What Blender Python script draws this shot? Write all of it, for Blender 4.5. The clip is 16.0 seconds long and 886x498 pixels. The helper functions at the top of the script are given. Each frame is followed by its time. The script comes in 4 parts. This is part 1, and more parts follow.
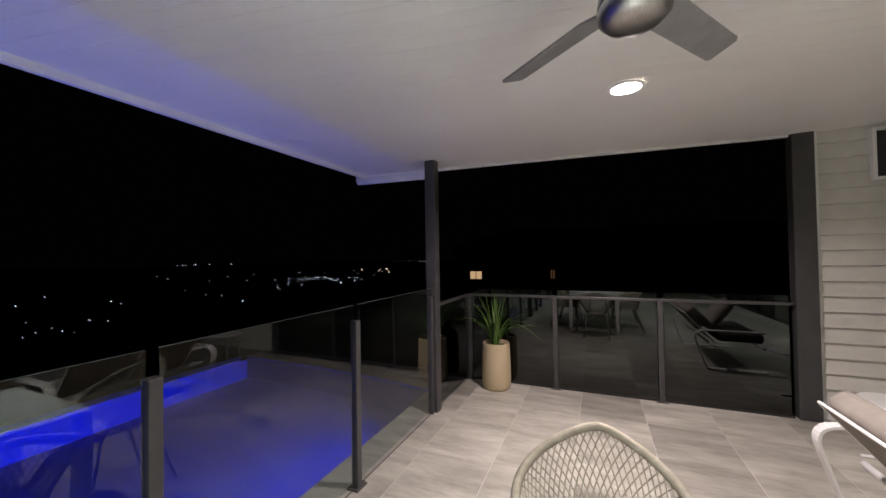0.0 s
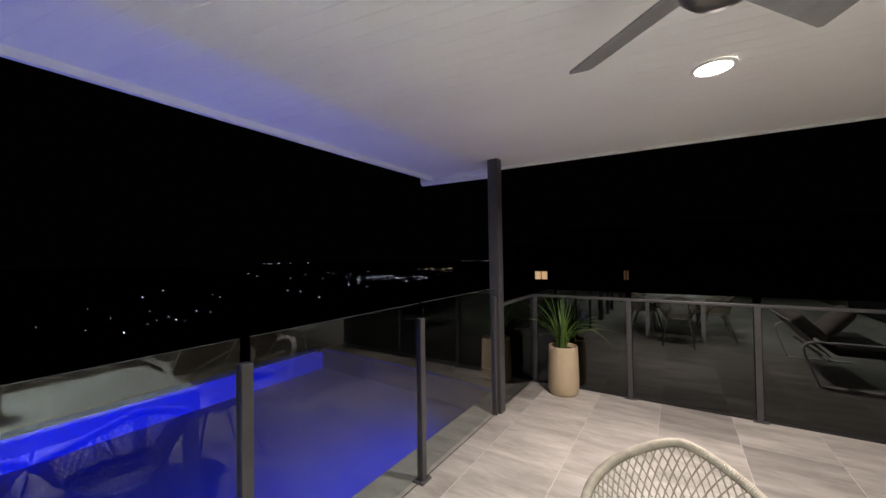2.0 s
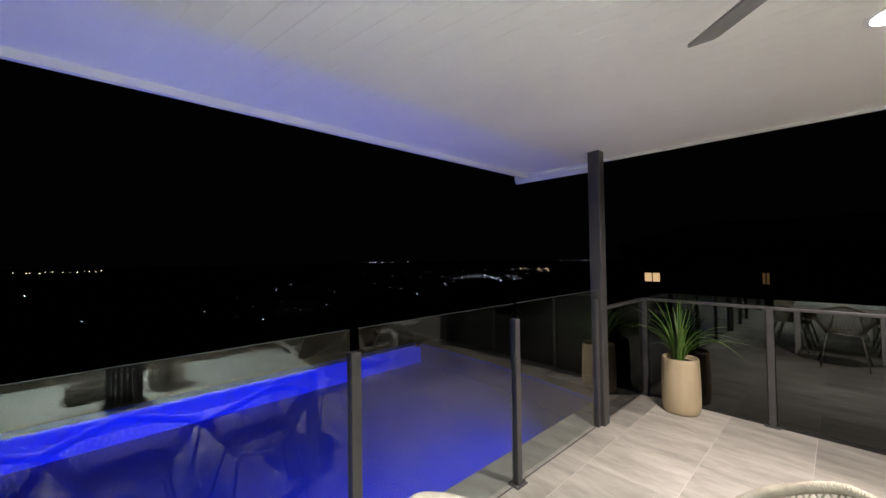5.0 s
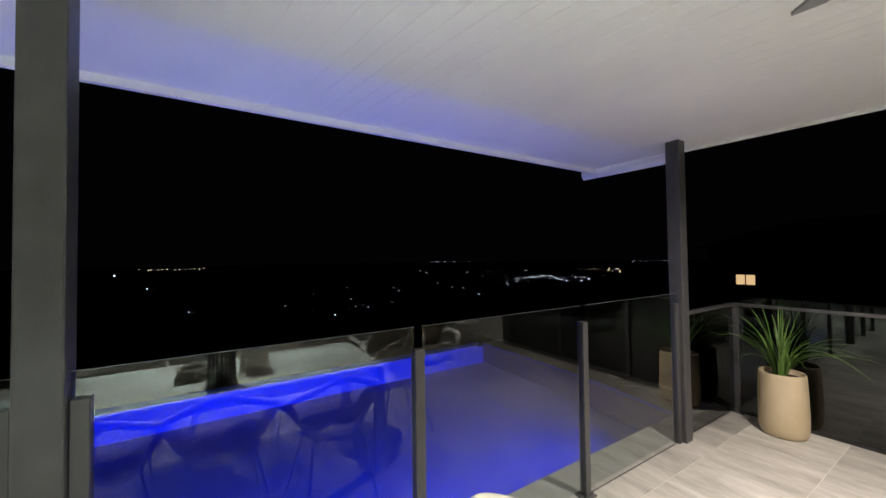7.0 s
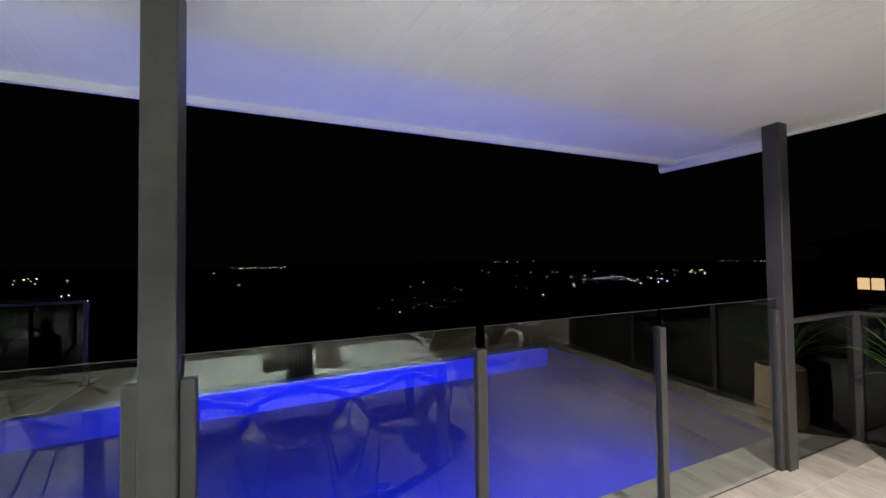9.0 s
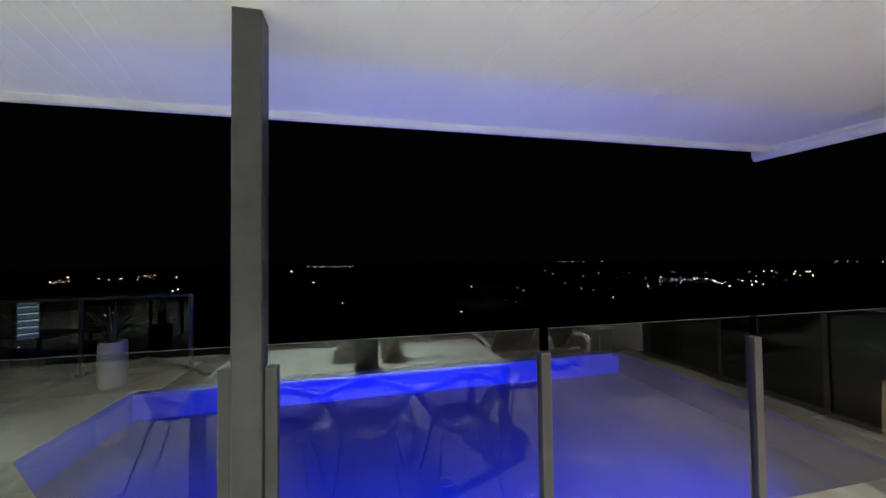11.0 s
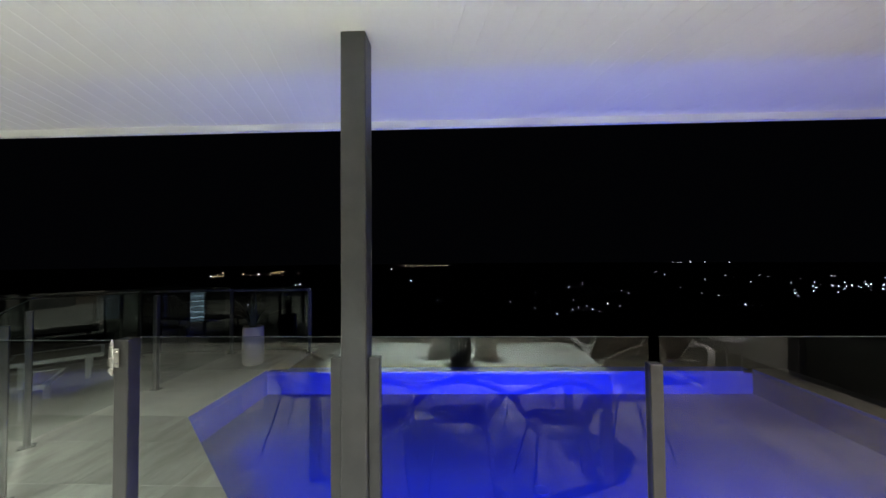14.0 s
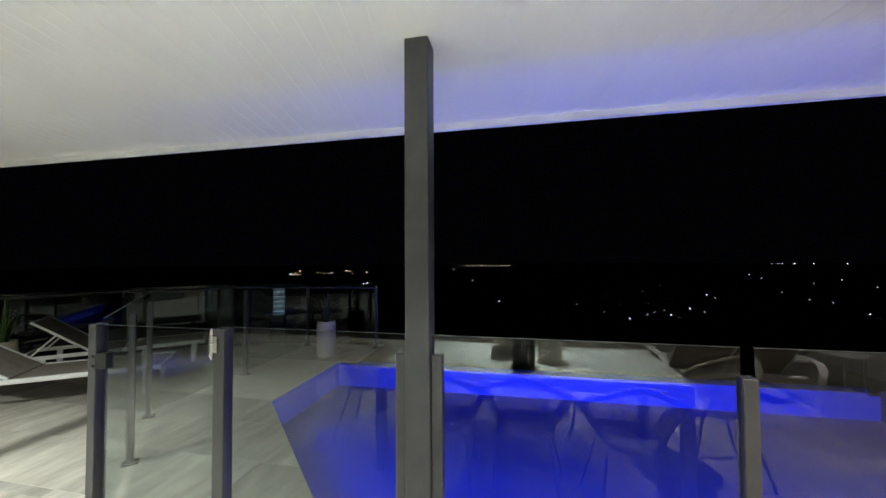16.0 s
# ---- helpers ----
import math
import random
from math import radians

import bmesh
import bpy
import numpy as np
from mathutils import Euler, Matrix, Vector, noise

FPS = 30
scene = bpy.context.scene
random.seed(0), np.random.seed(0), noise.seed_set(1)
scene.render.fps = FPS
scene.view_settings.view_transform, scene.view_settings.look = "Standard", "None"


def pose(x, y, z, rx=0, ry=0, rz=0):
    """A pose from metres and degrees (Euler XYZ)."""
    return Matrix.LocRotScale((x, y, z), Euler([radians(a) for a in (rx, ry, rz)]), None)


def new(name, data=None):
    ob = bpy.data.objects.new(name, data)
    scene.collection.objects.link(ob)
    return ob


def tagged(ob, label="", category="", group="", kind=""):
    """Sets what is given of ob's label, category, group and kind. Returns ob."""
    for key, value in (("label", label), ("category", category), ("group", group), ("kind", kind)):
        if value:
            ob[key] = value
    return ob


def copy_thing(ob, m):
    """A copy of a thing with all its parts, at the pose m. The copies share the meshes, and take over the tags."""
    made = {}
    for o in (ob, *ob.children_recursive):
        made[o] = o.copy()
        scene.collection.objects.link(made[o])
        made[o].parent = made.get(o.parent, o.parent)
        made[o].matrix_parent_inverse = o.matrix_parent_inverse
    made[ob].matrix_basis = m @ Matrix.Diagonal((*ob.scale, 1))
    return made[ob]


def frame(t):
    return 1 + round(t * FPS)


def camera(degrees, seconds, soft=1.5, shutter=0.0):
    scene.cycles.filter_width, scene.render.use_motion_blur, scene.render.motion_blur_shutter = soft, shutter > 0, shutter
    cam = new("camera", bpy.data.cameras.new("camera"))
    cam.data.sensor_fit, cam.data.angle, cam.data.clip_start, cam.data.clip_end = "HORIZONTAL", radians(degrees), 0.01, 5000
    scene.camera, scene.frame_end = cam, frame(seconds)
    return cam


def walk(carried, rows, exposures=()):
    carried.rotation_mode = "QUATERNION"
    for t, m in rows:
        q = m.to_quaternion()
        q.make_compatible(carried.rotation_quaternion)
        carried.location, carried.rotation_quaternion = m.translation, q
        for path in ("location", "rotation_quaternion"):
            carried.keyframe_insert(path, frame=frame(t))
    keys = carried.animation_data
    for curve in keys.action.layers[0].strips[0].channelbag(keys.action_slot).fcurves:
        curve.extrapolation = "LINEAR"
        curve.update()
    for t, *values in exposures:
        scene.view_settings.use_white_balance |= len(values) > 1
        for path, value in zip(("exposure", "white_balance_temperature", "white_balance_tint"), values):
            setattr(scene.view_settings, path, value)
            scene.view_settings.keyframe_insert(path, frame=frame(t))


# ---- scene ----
cam = camera(102.08, 16.0, 1.5)
EYE = (0.0, 0.0, 1.54)
TURN = [  # seconds, yaw, pitch, roll
    (0, -67.01, 1.02, 0.92), (0.5, -64.52, 1.04, 0.92), (1, -62, 1.06, 0.91), (1.5, -59.48, 1.08, 0.9),
    (2, -56.96, 1.1, 0.89), (2.5, -54.45, 1.12, 0.88), (3, -51.96, 1.14, 0.87), (3.5, -49.47, 1.16, 0.85),
    (4, -46.97, 1.19, 0.84), (6.5, -34.59, 1.29, 0.77), (7, -32.12, 1.32, 0.76), (7.5, -29.65, 1.34, 0.75),
    (8, -27.18, 1.36, 0.74), (8.5, -24.71, 1.39, 0.73), (9, -22.25, 1.41, 0.72), (11.5, -10.05, 1.48, 0.66),
    (12, -7.59, 1.49, 0.64), (12.5, -5.14, 1.51, 0.62), (13, -2.68, 1.52, 0.59), (13.5, -0.23, 1.54, 0.55),
    (14, 2.22, 1.56, 0.51), (14.5, 4.68, 1.57, 0.46), (15, 7.14, 1.59, 0.42), (15.5, 9.6, 1.6, 0.37),
    (16, 12.06, 1.62, 0.32),
]
walk(cam, [(t, pose(*EYE, 90 + p, r, y)) for t, y, p, r in TURN],
     [(0, -0.24, 6500, 18), (4, 0.09, 6500, 13), (8, 0.36, 6500, 9), (16, 0.52, 6500, 9)])

# ---- world, lamps, exposure ----
world = bpy.data.worlds.new("night")
scene.world = world
world.use_nodes = True
world.node_tree.nodes["Background"].inputs[0].default_value = (0.25, 0.27, 0.4, 1)
world.node_tree.nodes["Background"].inputs[1].default_value = 0.002

SLOPE = -0.035  # the soffit falls towards its outer edge


def soffit_z(y):
    return 2.49 + SLOPE * (y - 1.45)


def down_lamp(x, y, z, watts, colour=(1.0, 0.91, 0.8), size=0.09, spread=150):
    data = bpy.data.lights.new("down_or_fill_lamp", "AREA")
    data.shape, data.size, data.energy, data.color, data.spread = "DISK", size, watts, colour, radians(spread)
    ob = new("down_or_fill_lamp", data)
    ob.matrix_world = pose(x, y, z)
    return ob


WARM, NEUTRAL = (1.0, 0.89, 0.83), (0.93, 1.0, 0.92)
# the lamp at x -2.75 and the row at y -3.2 are added fill
DECK_AND_FILL_LIGHTS = [  # place, watts, tone, beam
    (2.44, -0.195, 76, WARM, 150), (-0.1, -0.195, 54, NEUTRAL, 110), (-4.1, 0.6, 46, NEUTRAL, 128), (-2.75, -0.195, 43, NEUTRAL, 120),
    (0.7, -3.2, 42, NEUTRAL, 120), (-1.8, -3.2, 30, NEUTRAL, 120), (-4.3, -3.2, 28, NEUTRAL, 120)]
for lx, ly, watts, tone, beam in DECK_AND_FILL_LIGHTS:
    down_lamp(lx, ly, soffit_z(ly) - 0.014, watts, tone, 0.16, beam)
ROOM_LIGHTS = [(-1.05, -6.4), (1.65, -7.1), (1.45, -5.9)]
for lx, ly in ROOM_LIGHTS:
    down_lamp(lx, ly, 2.53, 45, (1.0, 0.95, 0.85))
# strip lamps lie along the pool's near wall under the coping and shine out and up through the water
POOL_LIGHTS = [-0.8 + 0.72 * i for i in range(6)]
BLUE = (0.06, 0.12, 1.0)
for turn_up, beam, watts, deep in ((168, 110, 2.6, -0.2), (96, 104, 13.5, -0.064)):  # one row of diodes faces up, one out
    for lx, width in ((0.28, 2.84), (2.44, 1.4)):
        data = bpy.data.lights.new("pool_or_fill_lamp", "AREA")
        data.shape, data.size, data.size_y, data.energy, data.color, data.spread = "RECTANGLE", width, 0.005, watts * width * (0.55 if lx > 1 and turn_up > 100 else 0.75 if lx > 1 else 1.0), BLUE, radians(beam)
        new("pool_or_fill_lamp", data).matrix_world = pose(lx, 1.7835, deep, turn_up, 0, 0)
# one more strip along the diagonal wall, added to brighten the pool's walls
data = bpy.data.lights.new("pool_or_fill_lamp", "AREA")
data.shape, data.size, data.size_y, data.energy, data.color, data.spread = "RECTANGLE", 2.1, 0.005, 9.0, BLUE, radians(110)
new("pool_or_fill_lamp", data).matrix_world = pose(-1.8272, 2.6428, -0.064, 97, 0, -45)

# ---- materials ----


def material(name, colour, rough=0.5, metal=0.0, spec=0.5):
    m = bpy.data.materials.new(name)
    m.use_nodes = True
    b = m.node_tree.nodes["Principled BSDF"]
    b.inputs["Base Color"].default_value = (*colour, 1)
    b.inputs["Roughness"].default_value = rough
    b.inputs["Metallic"].default_value = metal
    b.inputs["Specular IOR Level"].default_value = spec
    return m


def node(m, kind, **values):
    n = m.node_tree.nodes.new(kind)
    for k, v in values.items():
        n.inputs[k.replace("_", " ")].default_value = v
    return n


def wire(m, a, ai, b, bi):
    m.node_tree.links.new(a.outputs[ai], b.inputs[bi])


def varied(name, dark, light, scale=6.0, stretch=(1, 1, 1), rough=0.5, metal=0.0, bump=0.0, fine=60.0, spec=0.5, per_object=0.0):
    """Two scales of noise between two colours, with a bump of the fine one."""
    m = material(name, light, rough, metal, spec)
    b = m.node_tree.nodes["Principled BSDF"]
    co = node(m, "ShaderNodeTexCoord")
    mp = node(m, "ShaderNodeMapping")
    mp.inputs["Scale"].default_value = stretch
    wire(m, co, "Object", mp, "Vector")
    n1 = node(m, "ShaderNodeTexNoise", Scale=scale, Detail=4.0)
    n2 = node(m, "ShaderNodeTexNoise", Scale=fine, Detail=3.0)
    wire(m, mp, 0, n1, "Vector")
    wire(m, mp, 0, n2, "Vector")
    if per_object:
        info = node(m, "ShaderNodeObjectInfo")
        add = node(m, "ShaderNodeVectorMath")
        add.operation = "SCALE"
        add.inputs[0].default_value = (37, 23, 11)
        wire(m, info, "Random", add, "Scale")
        wire(m, add, 0, mp, "Location")
    mix = node(m, "ShaderNodeMath")
    mix.operation = "MULTIPLY_ADD"
    mix.inputs[1].default_value = 0.35
    wire(m, n2, "Fac", mix, 0)
    wire(m, n1, "Fac", mix, 2)
    ramp = node(m, "ShaderNodeValToRGB")
    ramp.color_ramp.elements[0].position, ramp.color_ramp.elements[1].position = 0.42, 0.92
    ramp.color_ramp.elements[0].color, ramp.color_ramp.elements[1].color = (*dark, 1), (*light, 1)
    wire(m, mix, 0, ramp, "Fac")
    if per_object:
        hsv = node(m, "ShaderNodeHueSaturation")
        rng = node(m, "ShaderNodeMapRange")
        rng.inputs["To Min"].default_value, rng.inputs["To Max"].default_value = 1 - per_object, 1 + per_object
        wire(m, info, "Random", rng, "Value")
        wire(m, rng, 0, hsv, "Value")
        wire(m, ramp, 0, hsv, "Color")
        wire(m, hsv, 0, b, "Base Color")
    else:
        wire(m, ramp, 0, b, "Base Color")
    if bump:
        bp = node(m, "ShaderNodeBump", Strength=bump, Distance=0.004)
        wire(m, n2, "Fac", bp, "Height")
        wire(m, bp, 0, b, "Normal")
    return m


def glassy(name, tint, r0, rough=0.0, steep=4.0):
    """A sheet that lets light straight through and mirrors the more the flatter it is seen."""
    m = bpy.data.materials.new(name)
    m.use_nodes = True
    nt = m.node_tree
    nt.nodes.remove(nt.nodes["Principled BSDF"])
    out = nt.nodes["Material Output"]
    clear = node(m, "ShaderNodeBsdfTransparent", Color=(*tint, 1))
    gloss = node(m, "ShaderNodeBsdfGlossy", Roughness=rough)
    gloss.inputs["Color"].default_value = (0.96, 1, 1, 1)
    lw = node(m, "ShaderNodeLayerWeight", Blend=0.5)
    p = node(m, "ShaderNodeMath")
    p.operation = "POWER"
    p.inputs[1].default_value = steep
    wire(m, lw, "Facing", p, 0)
    r = node(m, "ShaderNodeMapRange")
    r.inputs["To Min"].default_value, r.inputs["To Max"].default_value = r0, 1.0
    wire(m, p, 0, r, "Value")
    mix = node(m, "ShaderNodeMixShader")
    wire(m, r, 0, mix, "Fac")
    wire(m, clear, 0, mix, 1)
    wire(m, gloss, 0, mix, 2)
    wire(m, mix, 0, out, "Surface")
    return m


def glow(name, colour, strength):
    m = bpy.data.materials.new(name)
    m.use_nodes = True
    b = m.node_tree.nodes["Principled BSDF"]
    b.inputs["Base Color"].default_value = (*colour, 1)
    b.inputs["Emission Color"].default_value = (*colour, 1)
    b.inputs["Emission Strength"].default_value = strength
    m.cycles.emission_sampling = "NONE"
    return m


TILE = varied("porcelain_tile", (0.25, 0.236, 0.203), (0.505, 0.48, 0.43), 4.2, (1.9, 0.45, 1), 0.4, bump=0.15, fine=26, per_object=0.22)
GROUT = varied("grout", (0.56, 0.54, 0.49), (0.7, 0.67, 0.61), 8, rough=0.9)
CEILING = varied("ceiling_paint", (0.82, 0.8, 0.77), (0.88, 0.86, 0.83), 1.5, rough=0.55)
TRIM = varied("trim_paint", (0.84, 0.84, 0.83), (0.9, 0.9, 0.89), 3, rough=0.35)
STEEL = varied("charcoal_powder_coat", (0.044, 0.044, 0.046), (0.067, 0.066, 0.067), 9, rough=0.42, bump=0.15, fine=220)
BRIGHT = varied("polished_steel", (0.55, 0.54, 0.52), (0.72, 0.7, 0.68), 30, rough=0.22, metal=1.0)
BRUSHED = varied("brushed_steel", (0.36, 0.35, 0.34), (0.5, 0.49, 0.48), 40, (1, 8, 1), rough=0.36, metal=1.0)
BLADE = varied("fan_blade_grey", (0.2, 0.19, 0.19), (0.27, 0.26, 0.26), 12, rough=0.45)
GLASS = glassy("clear_fence_glass", (0.75, 0.8, 0.79), 0.07)
DARK_GLASS = glassy("grey_tinted_glass", (0.04, 0.04, 0.045), 0.07)
FAR_GLASS = glassy("smoke_grey_glass", (0.14, 0.14, 0.15), 0.042)
BACK_FACE = material("glass_back_face", (1, 1, 1))  # both faces' mirroring is gathered in the face towards the deck
BACK_FACE.node_tree.nodes.remove(BACK_FACE.node_tree.nodes["Principled BSDF"])
wire(BACK_FACE, node(BACK_FACE, "ShaderNodeBsdfTransparent", Color=(0.98, 0.985, 0.98, 1)), 0, BACK_FACE.node_tree.nodes["Material Output"], "Surface")
WATER = glassy("pool_water", (0.93, 0.95, 1.0), 0.02, steep=6.0)
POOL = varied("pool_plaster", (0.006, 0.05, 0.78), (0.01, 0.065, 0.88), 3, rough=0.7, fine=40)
# wall plaster at about half strength: the floor's weaker grazing light is in the colour
POOL_DIM = varied("dimmed_pool_plaster", (0.004, 0.026, 0.4), (0.005, 0.032, 0.45), 1.2, rough=0.75, fine=6)
BOARD = varied("weatherboard_paint", (0.62, 0.61, 0.56), (0.7, 0.69, 0.64), 3, (0.3, 3, 3), 0.5, bump=0.1, fine=50, per_object=0.04)
POT = varied("sand_stoneware", (0.46, 0.37, 0.23), (0.55, 0.45, 0.3), 5, rough=0.6, bump=0.25, fine=180)
POT_GREY = varied("pale_stoneware", (0.52, 0.47, 0.38), (0.62, 0.57, 0.47), 5, rough=0.6, bump=0.25, fine=180)
SOIL = varied("potting_soil", (0.03, 0.02, 0.012), (0.09, 0.06, 0.04), 30, rough=1.0, bump=0.6, fine=120)
LEAF = varied("strap_leaf", (0.04, 0.11, 0.015), (0.16, 0.27, 0.06), 4, rough=0.4)
LEAF_DRY = varied("grey_green_leaf", (0.05, 0.07, 0.03), (0.13, 0.15, 0.07), 4, rough=0.5)
ROPE = varied("natural_rope", (0.31, 0.275, 0.22), (0.47, 0.425, 0.35), 25, rough=0.85, bump=0.6, fine=260)
CHAIR_STEEL = varied("grey_chair_steel", (0.36, 0.35, 0.32), (0.46, 0.45, 0.42), 20, rough=0.5)
TABLE_TOP = varied("white_glass_top", (0.7, 0.76, 0.73), (0.76, 0.81, 0.78), 2, rough=0.02)
WHITE = varied("white_powder_coat", (0.79, 0.79, 0.78), (0.86, 0.86, 0.85), 6, rough=0.4)
SLING = varied("taupe_sling_fabric", (0.2, 0.175, 0.145), (0.29, 0.26, 0.22), 12, rough=0.9, bump=0.5, fine=300)
CUSHION = varied("charcoal_cushion_fabric", (0.045, 0.043, 0.042), (0.085, 0.08, 0.078), 10, rough=0.95, bump=0.5, fine=250)
PALE_CUSHION = varied("stone_cushion_fabric", (0.3, 0.27, 0.24), (0.4, 0.37, 0.33), 10, rough=0.95, bump=0.5, fine=250)
TAUPE = varied("taupe_cushion_fabric", (0.24, 0.215, 0.19), (0.31, 0.285, 0.25), 10, rough=0.95, bump=0.5, fine=250)
BLACK = varied("black_lacquer", (0.012, 0.012, 0.012), (0.03, 0.03, 0.03), 20, rough=0.4)
BASKET = varied("grey_wicker", (0.26, 0.23, 0.19), (0.38, 0.35, 0.3), 30, rough=0.8)
PALE_BASKET = varied("cream_wicker", (0.5, 0.46, 0.38), (0.64, 0.6, 0.5), 30, rough=0.7)
FRAME_BLACK = varied("black_window_frame", (0.015, 0.015, 0.017), (0.03, 0.03, 0.03), 20, rough=0.4)
PANE = glassy("window_pane", (0.2, 0.2, 0.22), 0.05)
GLASS_EDGE = varied("polished_glass_edge", (0.07, 0.085, 0.08), (0.12, 0.14, 0.135), 20, rough=0.3)
LAMP_GLASS = glow("downlight_lens", (1.0, 0.93, 0.84), 14)
POOL_LENS = glow("pool_lamp_lens", (0.15, 0.2, 1.0), 6)
# the night's darkness is put into this near-black ground colour
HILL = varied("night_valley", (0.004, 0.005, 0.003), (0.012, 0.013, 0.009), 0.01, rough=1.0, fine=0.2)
PLASTER = varied("room_plaster", (0.7, 0.7, 0.67), (0.78, 0.78, 0.75), 2, rough=0.8)
WALL_DIMMED = varied("dimmed_wall_plaster", (0.2, 0.195, 0.185), (0.27, 0.265, 0.25), 2, rough=0.8)
TIMBER = varied("room_timber", (0.08, 0.06, 0.045), (0.15, 0.12, 0.09), 3, (1, 8, 1), 0.5)
CITY_WHITE = glow("cool_street_light", (0.8, 0.88, 1.0), 6.5)
CITY_WARM = glow("warm_street_light", (1.0, 0.76, 0.48), 4.6)
CITY_ROW = glow("yellow_street_light", (1.0, 0.85, 0.6), 2.2)
CITY_DIM = glow("dim_street_light", (0.85, 0.85, 1.0), 1.1)
NEIGHBOUR = varied("neighbour_plaster", (0.1, 0.1, 0.1), (0.16, 0.15, 0.14), 1, rough=0.9)
CURTAIN = glow("lit_blind", (1.0, 0.66, 0.34), 0.6)

# ---- mesh helpers ----


def box(bm, x0, y0, z0, x1, y1, z1, bevel=0.0, m=None):
    made = bmesh.ops.create_cube(bm, size=1)["verts"]
    bmesh.ops.transform(bm, verts=made, matrix=Matrix.LocRotScale(((x0 + x1) / 2, (y0 + y1) / 2, (z0 + z1) / 2), None, (abs(x1 - x0), abs(y1 - y0), abs(z1 - z0))))
    if bevel:
        edges = list({e for v in made for e in v.link_edges})
        out = bmesh.ops.bevel(bm, geom=edges, offset=bevel, segments=2, affect="EDGES", profile=0.5)
        made = list({v for f in out["faces"] for v in f.verts} | {v for v in made if v.is_valid})
    if m is not None:
        bmesh.ops.transform(bm, verts=made, matrix=m)
    return made


def tube(bm, points, radius, sides=8, closed=False, flat=1.0, caps=True):
    """A round bar along the points; flat squeezes it in its second direction."""
    pts = [Vector(p) for p in points]
    n = len(pts)
    rings = []
    side = None
    for i, p in enumerate(pts):
        a = pts[(i - 1) % n] if closed or i else p
        b = pts[(i + 1) % n] if closed or i < n - 1 else p
        way = (b - a).normalized()
        if side is None:
            side = way.orthogonal().normalized() if abs(way.z) > 0.95 else way.cross(Vector((0, 0, 1))).normalized()
        side = (side - way * side.dot(way)).normalized()
        up = way.cross(side)
        r = radius(i / max(1, n - 1)) if callable(radius) else radius
        rings.append([bm.verts.new(p + (side * math.cos(t) + up * math.sin(t) * flat) * r) for t in [math.tau * k / sides for k in range(sides)]])
    for i in range(n if closed else n - 1):
        a, b = rings[i], rings[(i + 1) % n]
        for k in range(sides):
            bm.faces.new((a[k], a[(k + 1) % sides], b[(k + 1) % sides], b[k]))
    if caps and not closed:
        bm.faces.new(rings[0][::-1])
        bm.faces.new(rings[-1])


def lathe(bm, outline, steps=32, centre=(0, 0)):
    """Turns (radius, height) pairs round the upright axis."""
    rings = []
    for r, z in outline:
        if r < 1e-5:
            rings.append([bm.verts.new((centre[0], centre[1], z))])
        else:
            rings.append([bm.verts.new((centre[0] + r * math.cos(math.tau * k / steps), centre[1] + r * math.sin(math.tau * k / steps), z)) for k in range(steps)])
    for a, b in zip(rings, rings[1:]):
        for k in range(steps):
            q = [a[k % len(a)], a[(k + 1) % len(a)], b[(k + 1) % len(b)], b[k % len(b)]]
            q = [v for i, v in enumerate(q) if v not in q[:i]]
            if len(q) > 2:
                bm.faces.new(q)


def mesh_of(name, bm, mat, smooth=False):
    bmesh.ops.recalc_face_normals(bm, faces=bm.faces)
    me = bpy.data.meshes.new(name)
    bm.to_mesh(me)
    bm.free()
    me.materials.append(mat)
    if smooth:
        for p in me.polygons:
            p.use_smooth = True
    return me


def part(name, bm, mat, parent=None, label="", smooth=False):
    ob = new(name, mesh_of(name, bm, mat, smooth))
    ob.parent = parent
    if label:
        ob["label"] = label
    return ob


def shared(name, me, parent, m):
    ob = new(name, me)
    ob.parent = parent
    ob.matrix_basis = m
    return ob


def thing(name, label, category, m=None, group="", kind=""):
    ob = new(name)
    ob.empty_display_size = 0.1
    if m is not None:
        ob.matrix_basis = m
    return tagged(ob, label, category, group, kind)


def simple_box(name, dims, mat, parent=None, label="", bevel=0.0):
    bm = bmesh.new()
    box(bm, *dims, bevel=bevel)
    return part(name, bm, mat, parent, label)


def curve_round(corners, radius=0.08, steps=5):
    """A path through the corners with rounded bends."""
    pts = [Vector(c) for c in corners]
    out = [pts[0]]
    for a, b, c in zip(pts, pts[1:], pts[2:]):
        ra = min(radius, (a - b).length * 0.49, (c - b).length * 0.49)
        p, q = b + (a - b).normalized() * ra, b + (c - b).normalized() * ra
        for i in range(steps + 1):
            t = i / steps
            out.append(p.lerp(b, t).lerp(b.lerp(q, t), t))
    out.append(pts[-1])
    return out

# ---- ground and far valley ----


def build_valley():
    bm = bmesh.new()
    radii = [9, 14, 22, 40, 70, 120, 180, 260, 400, 700, 1300, 2500, 4800]
    steps = 72
    rings = []
    for r in radii:
        drop = -3.0 - 57.0 * min(1.0, max(0.0, (r - 12) / 250.0)) ** 0.8
        rings.append([bm.verts.new((r * math.cos(math.tau * k / steps), r * math.sin(math.tau * k / steps), drop + (noise.noise((r * 0.01, k * 0.4, 1)) * min(2.0, r * 0.01)))) for k in range(steps)])
    bm.faces.new(rings[0])
    for a, b in zip(rings, rings[1:]):
        for k in range(steps):
            bm.faces.new((a[k], a[(k + 1) % steps], b[(k + 1) % steps], b[k]))
    return tagged(part("ground", bm, HILL, smooth=True), "hillside coloured near black for the night, falling to a wide valley", "ground", kind="structure")


build_valley()


